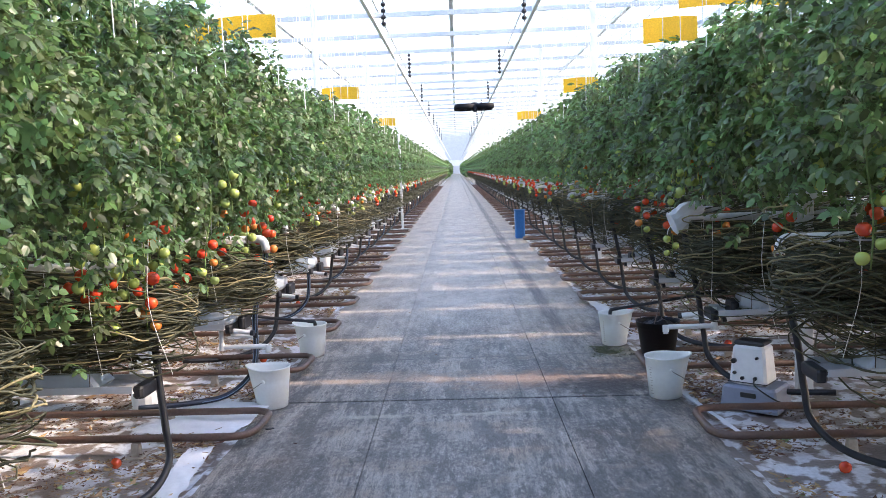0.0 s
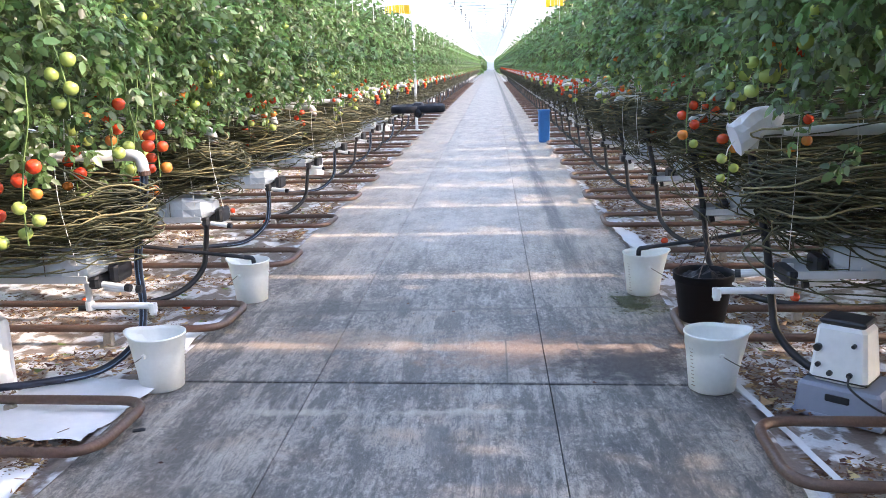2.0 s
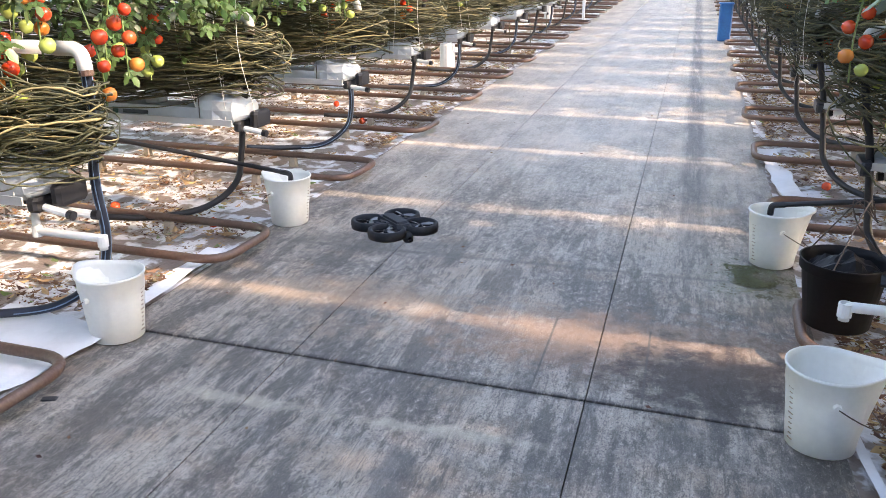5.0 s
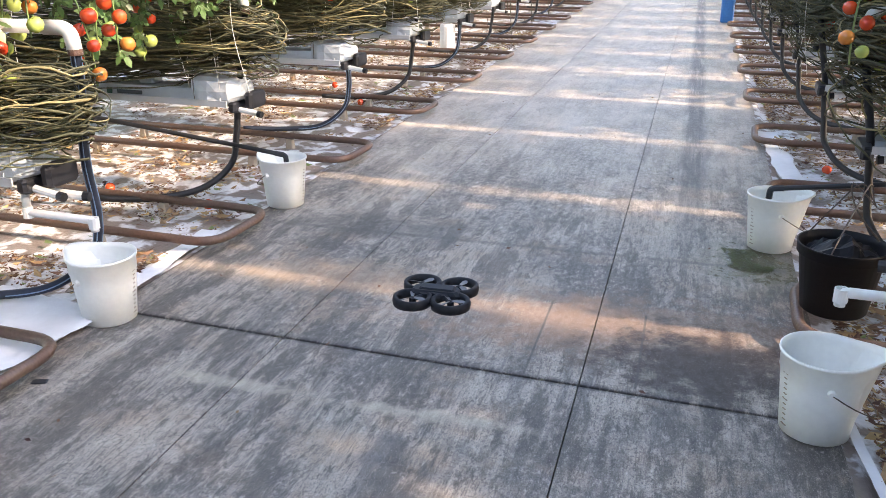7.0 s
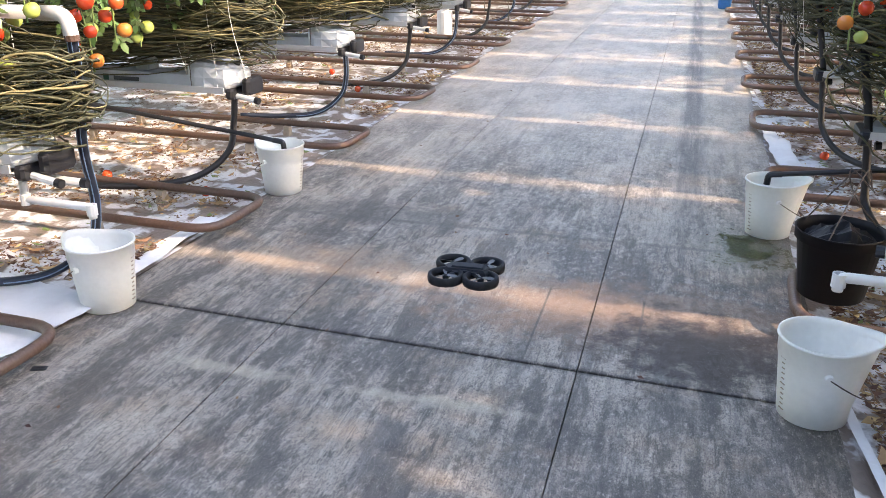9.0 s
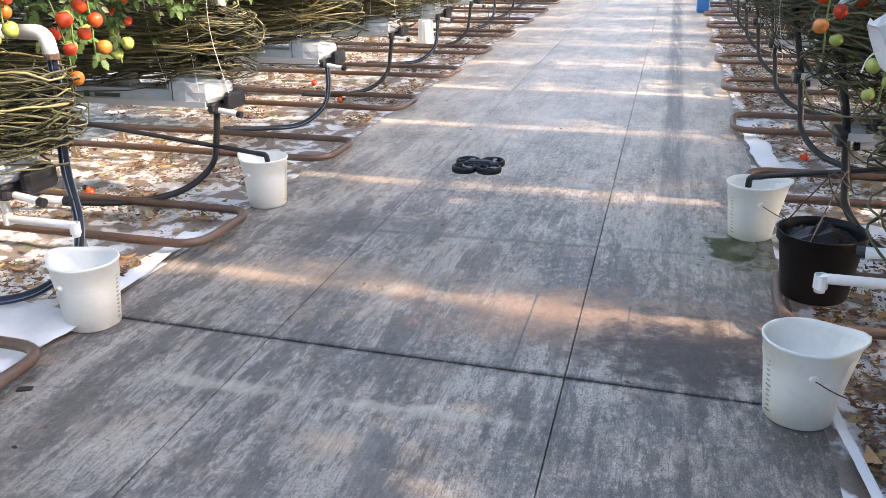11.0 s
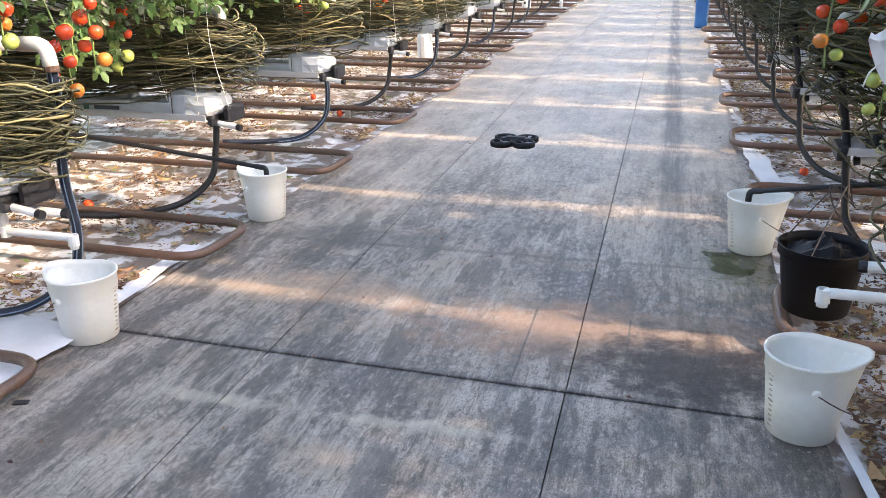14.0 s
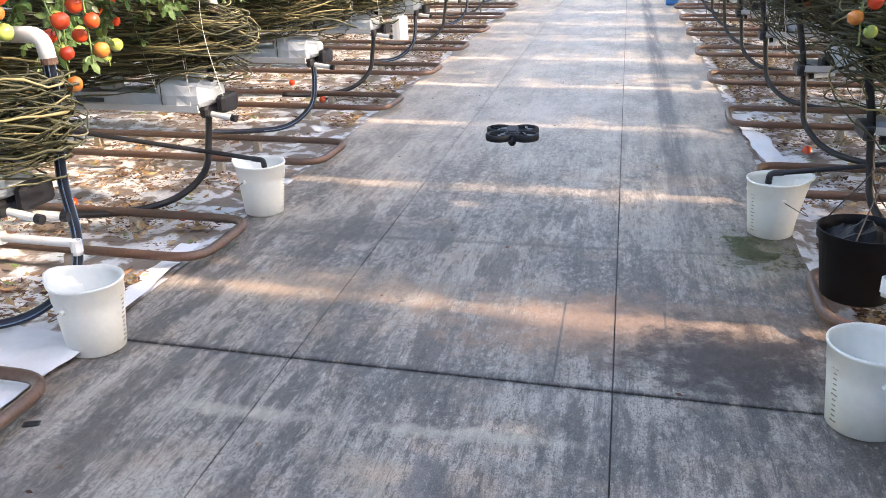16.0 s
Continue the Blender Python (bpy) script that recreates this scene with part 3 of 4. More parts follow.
def add_truss(row, x, y, z, seed, ripeness):
    """A hanging truss: a bowed green stalk with its fruit in two ranks."""
    r = random.Random(seed)
    g = Geo()
    n = r.choice((4, 5, 5, 6))
    ln = 0.045 * n + 0.05
    bow = r.uniform(-0.05, 0.05)
    pts = [(0, 0, 0.34), (bow * 0.3, 0, 0.16), (bow, bow * 0.4, 0.02), (bow * 1.3, bow, -ln * 0.5), (bow * 1.2, bow * 1.2, -ln)]
    g.tube(curve_through(pts, 3), 0.004, 5)
    fruit = []
    for i in range(n):
        t = -0.01 - ln * i / n
        a = math.pi * (i % 2) + r.uniform(-0.7, 0.7)
        q = (bow + 0.036 * math.cos(a), bow * 0.6 + 0.036 * math.sin(a), t)
        g.tube([(bow, bow * 0.6, t + 0.03), q], 0.0025, 4)
        fruit.append(q)
    truss = part("truss", g, GREEN_VINE, row, at=pose(x, y, z))
    for i, q in enumerate(fruit):
        ripe = ripeness - 0.16 * i + r.uniform(-0.1, 0.1)
        m = RED if ripe > 0.5 else ORANGE if ripe > 0.32 else GREEN
        ob = part("tomato", TOMATO[m], m, truss)
        ob.matrix_basis = Matrix.LocRotScale(q, Euler((r.uniform(-0.5, 0.5), r.uniform(-0.5, 0.5), r.uniform(0, 6))), (r.uniform(0.74, 1.0),) * 3)


def far_fruit_mesh(name, side, seed, count):
    """Fruit of a distant row, joined."""
    r = random.Random(seed)
    g = Geo()
    for i in range(count):
        c = (side * r.uniform(0.10, 0.7), r.uniform(-0.7, 0.2), r.uniform(1.06, 1.36))
        for q in range(3):
            g.lathe((c[0] + r.uniform(-0.04, 0.04), c[1] + r.uniform(-0.04, 0.04), c[2] - 0.05 * q), [(0.0, -0.034), (0.028, -0.018), (0.036, 0.0), (0.028, 0.020), (0.0, 0.030)], 6)
    return g


def string_mesh(side, seed):
    r = random.Random(seed)
    g = Geo()
    for i in range(44):
        u = 0.15 + i * 0.135 + r.uniform(-0.05, 0.05)
        v = r.choice((-0.22, 0.22)) + r.uniform(-0.05, 0.05)
        g.tube([(side * (u + r.uniform(-0.05, 0.05)), v, 2.2), (side * u, v * 0.9, 4.05)], 0.0035, 3, cap=False)
    for v in (-0.22, 0.22):
        g.tube([(side * 0.0, v, 4.05), (side * 8, v, 4.05)], 0.004, 3, cap=False)
    return g.mesh("support_string", STRING)


# hanging trusses in full view: along the row, across it, height (and ripeness)
TRUSSES = ((0.02, -0.07, 1.40), (0.06, 0.10, 1.19), (0.03, 0.32, 1.28), (0.16, 0.45, 1.22))
NEAR_TRUSSES = {-1: ((0.22, -0.2, 1.32, 0.3), (0.12, -0.15, 1.12, 1.0), (0.5, -0.2, 1.15, 1.2), (0.8, -0.2, 1.32, 0.8), (0.25, -0.3, 1.62, 0.1)),
                1: ((0.55, 0.20, 1.36, 0.85), (0.30, 0.75, 1.24, 1.0), (0.60, 0.20, 1.05, 1.0), (0.62, 0.1, 1.62, 0.1))}
# low shoots: leaves, reach along the row, heights
SHOOTS = {(-1, -1): (60, 0.22, (0.95, 1.3)), (-1, 1): (60, 0.5, (1.05, 1.35)), (1, 0): (24, 1.2, (1.1, 1.4))}
BUNCH = (0.86, 0.95, 0.98, 0.90)
NEAR, MID = range(-2, 6), range(6, 19)
for side in (-1, 1):
    near_leaf = [foliage_mesh("foliage", side, 11 + i + 50 * (side > 0), 3300, 0.155, 5) for i in range(4)]
    mid_leaf = [foliage_mesh("foliage", side, 31 + i + 50 * (side > 0), 1150, 0.20, 5, coarse=True) for i in range(3)]
    far_leaf = [foliage_mesh("foliage", side, 41 + i + 50 * (side > 0), 420, 0.33, 3, 4.5, coarse=True) for i in range(3)]
    near_stem = [stem_meshes("stem", side, 61 + i, 108 if side < 0 else 128, STEM, 0.0037, 5, 10, BUNCH[i]) for i in range(4)]
    near_dry = [stem_meshes("dry_stem", side, 71 + i, 22, DRY_STEM, 0.0038, 5, 10, BUNCH[i] + 0.03) for i in range(4)]
    far_stem = [stem_mass(side, 81 + i, 48) for i in range(3)]
    far_red = [far_fruit_mesh("ripe_fruit", side, 91 + i, 3).mesh("ripe_fruit", RED, True) for i in range(3)]
    far_green = [far_fruit_mesh("unripe_fruit", side, 95 + i, 3).mesh("unripe_fruit", GREEN, True) for i in range(3)]
    strings = [string_mesh(side, 5 + i) for i in range(3)]
    for k in range(K0, K1):
        row = thing("tomato_row", row_pose(side, k), "tall green tomato vines with hanging ripe and unripe fruit", "tomato plants", "tomato rows")
        i = (k * 7 + side + 21) % 12
        if k in NEAR:
            part("foliage", near_leaf[(k + 8) % 4] if k < 4 else mid_leaf[k % 3], LEAF, row, at=pose(0, 0.22 if side > 0 and k < 0 else 0, 0))
            for me in near_stem[(k + 8) % 4]:
                part("stem", me, STEM, row)
            for me in near_dry[(k + 8) % 4]:
                part("dry_stem", me, DRY_STEM, row, "straw-coloured dry stem")
            if (side, k) in SHOOTS:
                part("side_shoot", foliage_mesh("side_shoot", side, 7 + k, SHOOTS[side, k][0], 0.14, 5, SHOOTS[side, k][1], SHOOTS[side, k][2]), LEAF, row)
            r = random.Random(400 + k * 3 + side)
            for q in range(6):
                z = r.uniform(1.08, 1.75) + (0.2 if k < -1 else 0.12 if side > 0 and k == 0 else 0)
                add_truss(row, side * r.uniform(0.06, 0.40 if q < 4 else 1.2), r.uniform(-0.70, 0.20), z, 900 + q + 20 * k + 500 * side,
                          1.15 - (z - 1.0) * 1.5 + r.uniform(-0.25, 0.2))
            for q in range(2):
                add_truss(row, side * r.uniform(0.12, 0.42), r.uniform(-0.95, 0.2), r.uniform(1.5, 2.1), 1700 + q + 20 * k + 500 * side, -0.2)
            for q in range(4):
                u, v = r.uniform(0.05, 0.6), r.uniform(-0.3, 0.2)
                tube = Geo().tube(curve_through([(side * u, v, 1.32), (side * (u + r.uniform(-0.03, 0.03)), v, 1.0), (side * (u + r.uniform(-0.06, 0.06)), v * 0.7, 0.66)], 4), 0.0017, 4)
                part("drip_tube", tube, STRING, row, "thin white drip tube")
            if k == 0 and side < 0:  # well seen trusses over the pipe
                for q, (tu, tv, tz) in enumerate(TRUSSES):
                    add_truss(row, side * tu, tv, tz, 700 + q + side, (0.80, 1.2, 1.0, 0.3)[q])
            if k == -1:
                for q, (tu, tv, tz, ripe) in enumerate(NEAR_TRUSSES[side]):
                    add_truss(row, side * tu, tv, tz, 750 + q + side, ripe)
        elif k in MID:
            part("foliage", mid_leaf[i % 3], LEAF, row)
            part("stem_mass", far_stem[i % 3], STEM, row)
            part("ripe_fruit", far_red[i % 3], RED, row)
            part("unripe_fruit", far_green[i % 3], GREEN, row)
        else:
            part("foliage", far_leaf[i % 3], LEAF, row)
            part("stem_mass", far_stem[i % 3], STEM, row)
            part("ripe_fruit", far_red[i % 3], RED, row)
        part("support_string", strings[i % 3], STRING, row)
        for ob in row.children:
            if ob.name.split(".")[0] in ("foliage", "side_shoot", "stem_mass", "ripe_fruit", "unripe_fruit", "support_string"):
                tagged(ob, kind="stuff")


def far_rows(side):
    """The rows beyond those that can be told apart, as one mass of leaves."""
    rng = np.random.default_rng(300 + side)
    y0, n = FIRST + PITCH * K1 - 0.8, 9000
    y, u, z = y0 + (END_Y - 3 - y0) * rng.random(n), 2.2 * rng.random(n) ** 1.7, 0.5 + 2.15 * rng.random(n) ** 0.8
    c = np.stack([(ROW_R if side > 0 else ROW_L) + side * (u + 0.05), y, z], -1)
    a, b = rng.normal(0, 0.22, (n, 3)), rng.normal(0, 0.22, (n, 3))
    P = np.stack([c - a, c + b, c + a, c - b], 1).reshape(-1, 3)
    me = bpy.data.meshes.new("far_tomato_rows")
    me.from_pydata(P.tolist(), [], np.arange(4 * n).reshape(-1, 4).tolist())
    me.materials.append(LEAF)
    tagged(new("far_tomato_rows", me), "distant green rows of tomato vines merging together", "tomato plants", kind="stuff")


far_rows(-1)
far_rows(1)


# ---- rails, gutters, pipes ----
def build_rail(side, m):
    t = thing("pipe_rail", m, "rusty brown steel pipe rail loop on low supports", "pipe rail", "pipe rails")
    y0, w, z = (0.96, 0.265, 0.075) if side < 0 else (0.81, 0.27, 0.075)
    tip = -0.06 if side < 0 else -0.10
    pts = bend([(side * 7, y0 - w, z), (side * tip, y0 - w, z), (side * tip, y0 + w, z), (side * 7, y0 + w, z)], 0.15, 6)
    part("rail_tube", Geo().tube(pts, 0.0225, 10), RUST, t, smooth=True)
    for u in (0.62, 1.9, 3.2):
        for v in (y0 - w, y0 + w):
            b = Geo().box((side * u, v, 0.01), (0.06, 0.05, 0.085), taper=0.8, bevel=0.006)
            b.box((side * u, v, -0.035), (0.12, 0.12, 0.012))
            part("support", b, WOOD, t)
    return t


def build_gutter(side, m):
    t = thing("growing_gutter", m, "pale coated steel growing gutter hung below the vines", "gutter", "growing gutters")
    prof = [(-0.13, 0.0), (-0.13, 0.035), (-0.123, 0.035), (-0.123, 0.006), (-0.03, -0.012), (0.03, -0.012), (0.123, 0.006), (0.123, 0.035), (0.13, 0.035), (0.13, 0.0), (0.035, -0.022), (-0.035, -0.022)]
    vs, n = [], len(prof)
    for u in (0.24, 7.0):
        vs += [(side * u, v, 0.56 + z) for v, z in prof]
    fs = [(i, (i + 1) % n, n + (i + 1) % n, n + i) for i in range(n)] + [tuple(range(n))[::-1], tuple(range(n, 2 * n))]
    part("trough", Geo().add(vs, fs), GUTTER, t)
    part("end_cap", Geo().box((side * 0.225, 0, 0.555), (0.05, 0.22, 0.06), bevel=0.012), HOSE, t, "dark moulded end cap")
    for u in (0.45, 2.2, 4.0):
        for v in (-0.12, 0.12):
            part("hanger", Geo().tube([(side * u, v, 0.58), (side * (u + 0.02), v * 0.6, 1.15)], 0.0025, 4), WIRE, t)
    return t


def build_slab_end(side, m):
    """The wrapped end of a row's slabs: a bulging folded film end over the gutter's end."""
    t = thing("slab_end", m, "bulging white film end of a growing slab over the gutter end", "growing slab", "slab ends")
    n, q, vs, fs = 14, 6, [], []
    for j in range(q):
        f = j / (q - 1)
        w, h = (0.10, 0.125, 0.13, 0.13, 0.12, 0.07)[j], (0.075, 0.085, 0.09, 0.085, 0.075, 0.04)[j]
        for k in range(n):
            a = 2 * math.pi * k / n
            c, e = math.cos(a), math.sin(a)
            crease = 1 + 0.14 * noise.noise((c * 3, e * 3, f * 5))
            vs.append((-side * (0.30 * f - 0.18), w * crease * math.copysign(abs(c) ** 0.6, c), 0.085 + h * crease * math.copysign(abs(e) ** 0.6, e)))
    for j in range(q - 1):
        for k in range(n):
            fs.append((j * n + k, j * n + (k + 1) % n, (j + 1) * n + (k + 1) % n, (j + 1) * n + k))
    fs += [tuple(range(n))[::-1], tuple(range(len(vs) - n, len(vs)))]
    part("wrap", Geo().add(vs, fs), SLAB, t)
    part("flap", Geo().box((-side * 0.05, -0.05, 0.185), (0.16, 0.11, 0.012), rz=0.3, bevel=0.004), CLOTH, t, "folded film flap")
    part("end_block", Geo().box((-side * 0.155, 0.02, 0.03), (0.05, 0.17, 0.09), bevel=0.015), HOSE, t, "dark moulded end block")
    part("stub", Geo().tube([(-side * 0.10, -0.06, -0.02), (-side * 0.22, -0.07, -0.035)], 0.016, 10), PVC, t, "white drain stub")
    part("stub_cap", Geo().tube([(-side * 0.22, -0.07, -0.035), (-side * 0.245, -0.072, -0.038)], 0.019, 10), HOSE, t, "black stub cap")
    part("cord", Geo().tube(curve_through([(-side * 0.02, -0.125, 0.03), (side * 0.02, -0.05, 0.30), (side * 0.06, 0.0, 0.52)], 4), 0.002, 4), STRING, t, "thin white cord")
    part("cord", Geo().tube(curve_through([(-side * 0.02, 0.125, 0.03), (side * 0.02, 0.06, 0.30), (side * 0.06, 0.0, 0.52)], 4), 0.002, 4), STRING, t, "thin white cord")
    return t


def build_slab(side, m):
    t = thing("substrate_slab", m, "pale blue wrapped growing slab lying in a gutter", "growing slab", "growing slabs")
    b = Geo().box((0, 0, 0.04), (1.0, 0.20, 0.08), taper=0.93, bevel=0.02)
    part("wrap", b, SLAB, t, smooth=False)
    for x in (-0.3, 0.1):
        part("cube", Geo().box((x, 0, 0.115), (0.10, 0.10, 0.07), taper=0.94, bevel=0.01), SLAB, t, "wrapped seedling cube")
    for s in (-1, 1):
        part("logo", Geo().box((-0.12, s * 0.099, 0.042), (0.035, 0.006, 0.035)), LOGO, t, "dark green square mark")
        part("print", Geo().box((0.02, s * 0.099, 0.040), (0.17, 0.006, 0.022)), PRINT, t, "dark print bar")
    return t


def build_pipe(side, m, blue, straight=False):
    t = thing("heating_pipe", m, "white growing pipe with an elbow and a %s hose" % ("blue-striped" if blue else "black"), "pipe", "heating pipes")
    z = 1.15
    part("pipe", Geo().tube([(side * 6.5, 0, z), (side * 0.14, 0, z)], 0.0255, 10), WHITE_PIPE, t, smooth=True)
    el = Geo().tube(bend([(side * 0.16, 0, z), (side * 0.04, 0, z), (side * 0.03, 0, z - 0.09)], 0.06, 5), 0.0275, 10)
    part("elbow", el, WHITE_PIPE, t, smooth=True)
    part("clamp", Geo().lathe((side * 0.03, 0, z - 0.085), [(0.024, -0.012), (0.028, -0.010), (0.028, 0.010), (0.024, 0.012)], 12), RUST, t, "rusty hose clamp")
    pts = curve_through([(side * 0.03, 0, z - 0.06), (side * 0.05, 0.0, 0.95), (side * 0.12, 0.0, 0.62), (side * 0.15, -0.01, 0.38), (side * 0.18, -0.05, 0.21), (side * 0.31, -0.18, 0.09), (side * 0.54, -0.36, 0.06), (side * 0.82, -0.52, 0.085)], 6)
    if blue:
        pts = curve_through([(side * 0.03, 0, z - 0.06), (side * 0.07, 0.04, 0.92), (side * 0.17, 0.12, 0.62), (side * 0.19, 0.16, 0.36), (side * 0.23, 0.13, 0.19), (side * 0.38, 0.03, 0.07), (side * 0.60, -0.12, 0.06), (side * 0.86, -0.30, 0.085)], 6)
    if straight:
        pts = curve_through([(side * 0.03, 0, z - 0.06), (side * 0.03, -0.02, 0.90), (side * 0.02, -0.03, 0.60), (side * -0.01, -0.06, 0.35), (side * -0.03, -0.10, 0.16), (side * 0.02, -0.26, 0.055), (side * 0.14, -0.50, 0.05)], 6)
    hose = part("hose", Geo().tube(pts, 0.019, 10), BLUE_HOSE if blue else HOSE, t, smooth=True)
    if blue:
        for a in (0.4, 2.5, 4.1, 5.2):
            part("stripe", Geo().tube([p + Vector((0.0182 * math.cos(a), 0.0182 * math.sin(a), 0)) for p in pts[:-8]], 0.0028, 4), STRIPE, hose, "pale blue stripe")
    return t


def build_drain(side, m):
    t = thing("drain_pipe", m, "white PVC drain elbow with a capped stub under the gutter", "drain pipe", "drain pipes")
    pts = bend([(side * 0.30, -0.02, 0.545), (side * 0.30, -0.02, 0.42), (side * -0.02, -0.02, 0.42), (side * -0.02, -0.02, 0.375)], 0.025, 3)
    part("pipe", Geo().tube(pts, 0.0165, 10), PVC, t, smooth=True)
    for q in ((side * 0.30, -0.02, 0.42), (side * -0.02, -0.02, 0.41)):
        part("socket", Geo().lathe(q, [(0.017, -0.022), (0.0215, -0.022), (0.0215, 0.022), (0.017, 0.022)], 12), PVC, t)
    part("stub", Geo().tube([(side * 0.26, 0.06, 0.49), (side * 0.11, 0.09, 0.475)], 0.018, 10), PVC, t)
    part("cap", Geo().tube([(side * 0.11, 0.09, 0.475), (side * 0.085, 0.095, 0.473)], 0.0205, 10), HOSE, t, "black end cap")
    return t


for side in (-1, 1):
    first = {}
    for k in range(K0, 45):
        m = row_pose(side, k)
        for name, make in (("rail", build_rail), ("gutter", build_gutter)):
            if name not in first:
                first[name] = make(side, m)
            else:
                copy_thing(first[name], m)
        blue = side < 0 and k % 2 == 0
        m_end = m @ pose((0.07 if k == 0 else -0.12) if side < 0 else (0.12 if k > 0 else 0.02), 0, 0)
        mp = m @ pose(side * (0.18 if side < 0 else 0.16), 0.12 if side < 0 else 0.38, 0) if k == -1 else m_end
        if side > 0 and k == 0:
            mp = m @ pose(0.05, 0.12, 0.03)
        if side < 0 and k == -1:
            build_pipe(side, mp, False, True)
        elif ("p", blue) not in first:
            first["p", blue] = build_pipe(side, mp, blue)
        else:
            copy_thing(first["p", blue], mp)
        if k < 11:
            if k == 0:
                build_drain(side, m @ (pose(-0.04, 0.08, 0.04) if side > 0 else pose(0, 0, 0)))
            end = m @ pose(side * (0.30 if side < 0 else 0.52), 0.0, 0.560)
            if k >= 0 and "e" not in first:
                first["e"] = build_slab_end(side, end)
            elif k >= 0:
                copy_thing(first["e"], end)
            for j in range(3):
                ms = m @ pose(side * (0.92 + 1.03 * j), 0.0, 0.567, 0, 0, 0)
                if "s" not in first:
                    first["s"] = build_slab(side, ms)
                else:
                    copy_thing(first["s"], ms)


# ---- buckets ----
def build_bucket(m, label):
    t = thing("bucket", m, label, "bucket", "white buckets")
    h, r0, r1, n = 0.280, 0.105, 0.132, 32
    vs, fs = [], []
    prof = [(0.0, 0.006, 0), (r0 - 0.010, 0.0, 0), (r0, 0.006, 0), (r0 + 0.6 * (r1 - r0), 0.62 * h, 0), (r0 + 0.75 * (r1 - r0) + 0.001, 0.76 * h, 0.1), (r0 + 0.76 * (r1 - r0) + 0.003, 0.77 * h, 0.1),
            (r1 - 0.002, h - 0.012, 0.9), (r1 + 0.004, h - 0.008, 1), (r1 + 0.004, h, 1), (r1 - 0.003, h, 1), (r1 - 0.006, h - 0.02, 0.85), (r0 - 0.004, 0.012, 0), (0.0, 0.012, 0)]
    for r, z, s in prof:
        for k in range(n):
            a = 2 * math.pi * k / n
            lip = max(0.0, math.cos(a)) ** 8 * s
            rr = r + 0.045 * lip
            vs.append((rr * math.cos(a), rr * math.sin(a), z + 0.012 * lip))
    for i in range(len(prof) - 1):
        for k in range(n):
            fs.append((i * n + k, i * n + (k + 1) % n, (i + 1) * n + (k + 1) % n, (i + 1) * n + k))
    part("shell", Geo().add(vs, fs), BUCKET, t, smooth=True)
    for s in (-1, 1):
        part("ear", Geo().tube([(0, s * 0.122, 0.200), (0, s * 0.140, 0.200)], [0.013, 0.011], 12), BUCKET, t)
    pts = [(0.145 * math.sin(a) * 0.75 - 0.01, -0.140 * math.cos(a), 0.200 - 0.105 * math.sin(a)) for a in np.linspace(0, math.pi, 15)]
    pts = [(x + 0.055 * math.sin(math.pi * i / 14) + 0.012, y, z) for i, (x, y, z) in enumerate(pts)]
    part("handle", Geo().tube(pts, 0.0022, 5), WIRE, t, "thin wire handle")
    for i in range(11):
        rr = r0 + (0.035 + 0.018 * i) / h * (r1 - r0)
        a = -2.75
        part("mark", Geo().box((rr * math.cos(a), rr * math.sin(a), 0.035 + 0.018 * i), (0.004, 0.024 if i % 5 == 0 else 0.014, 0.0022), rz=a), GREY_RAIL, t)
    return t


b1 = build_bucket(pose(1.325, 5.36, 0.0, 0, 0, 4), "translucent white spouted bucket beside the rusty rail")
for m in (pose(1.30, 7.05, 0, 0, 0, 10), pose(-1.335, 5.445, 0, 0, 0, 168), pose(-1.33, 7.03, 0, 0, 0, 160)):
    copy_thing(b1, m)


def build_spout(m, side):
    t = thing("drain_hose", m, "slim black drain hose reaching over a white bucket", "hose")
    pts = curve_through([(side * 1.3, -0.16, 0.52), (side * 0.8, -0.10, 0.44), (side * 0.35, -0.02, 0.36), (side * 0.03, 0.0, 0.315)], 5)
    part("hose", Geo().tube(pts, 0.013, 8), HOSE, t, smooth=True)
    part("end", Geo().tube(bend([(side * 0.06, 0.0, 0.318), (0.0, 0.0, 0.312), (side * -0.003, 0.0, 0.262)], 0.018, 4), 0.0155, 8), HOSE, t)
    return t


build_spout(pose(-1.29, 6.99, -0.01), -1)
build_spout(pose(1.27, 7.05, -0.01), 1)


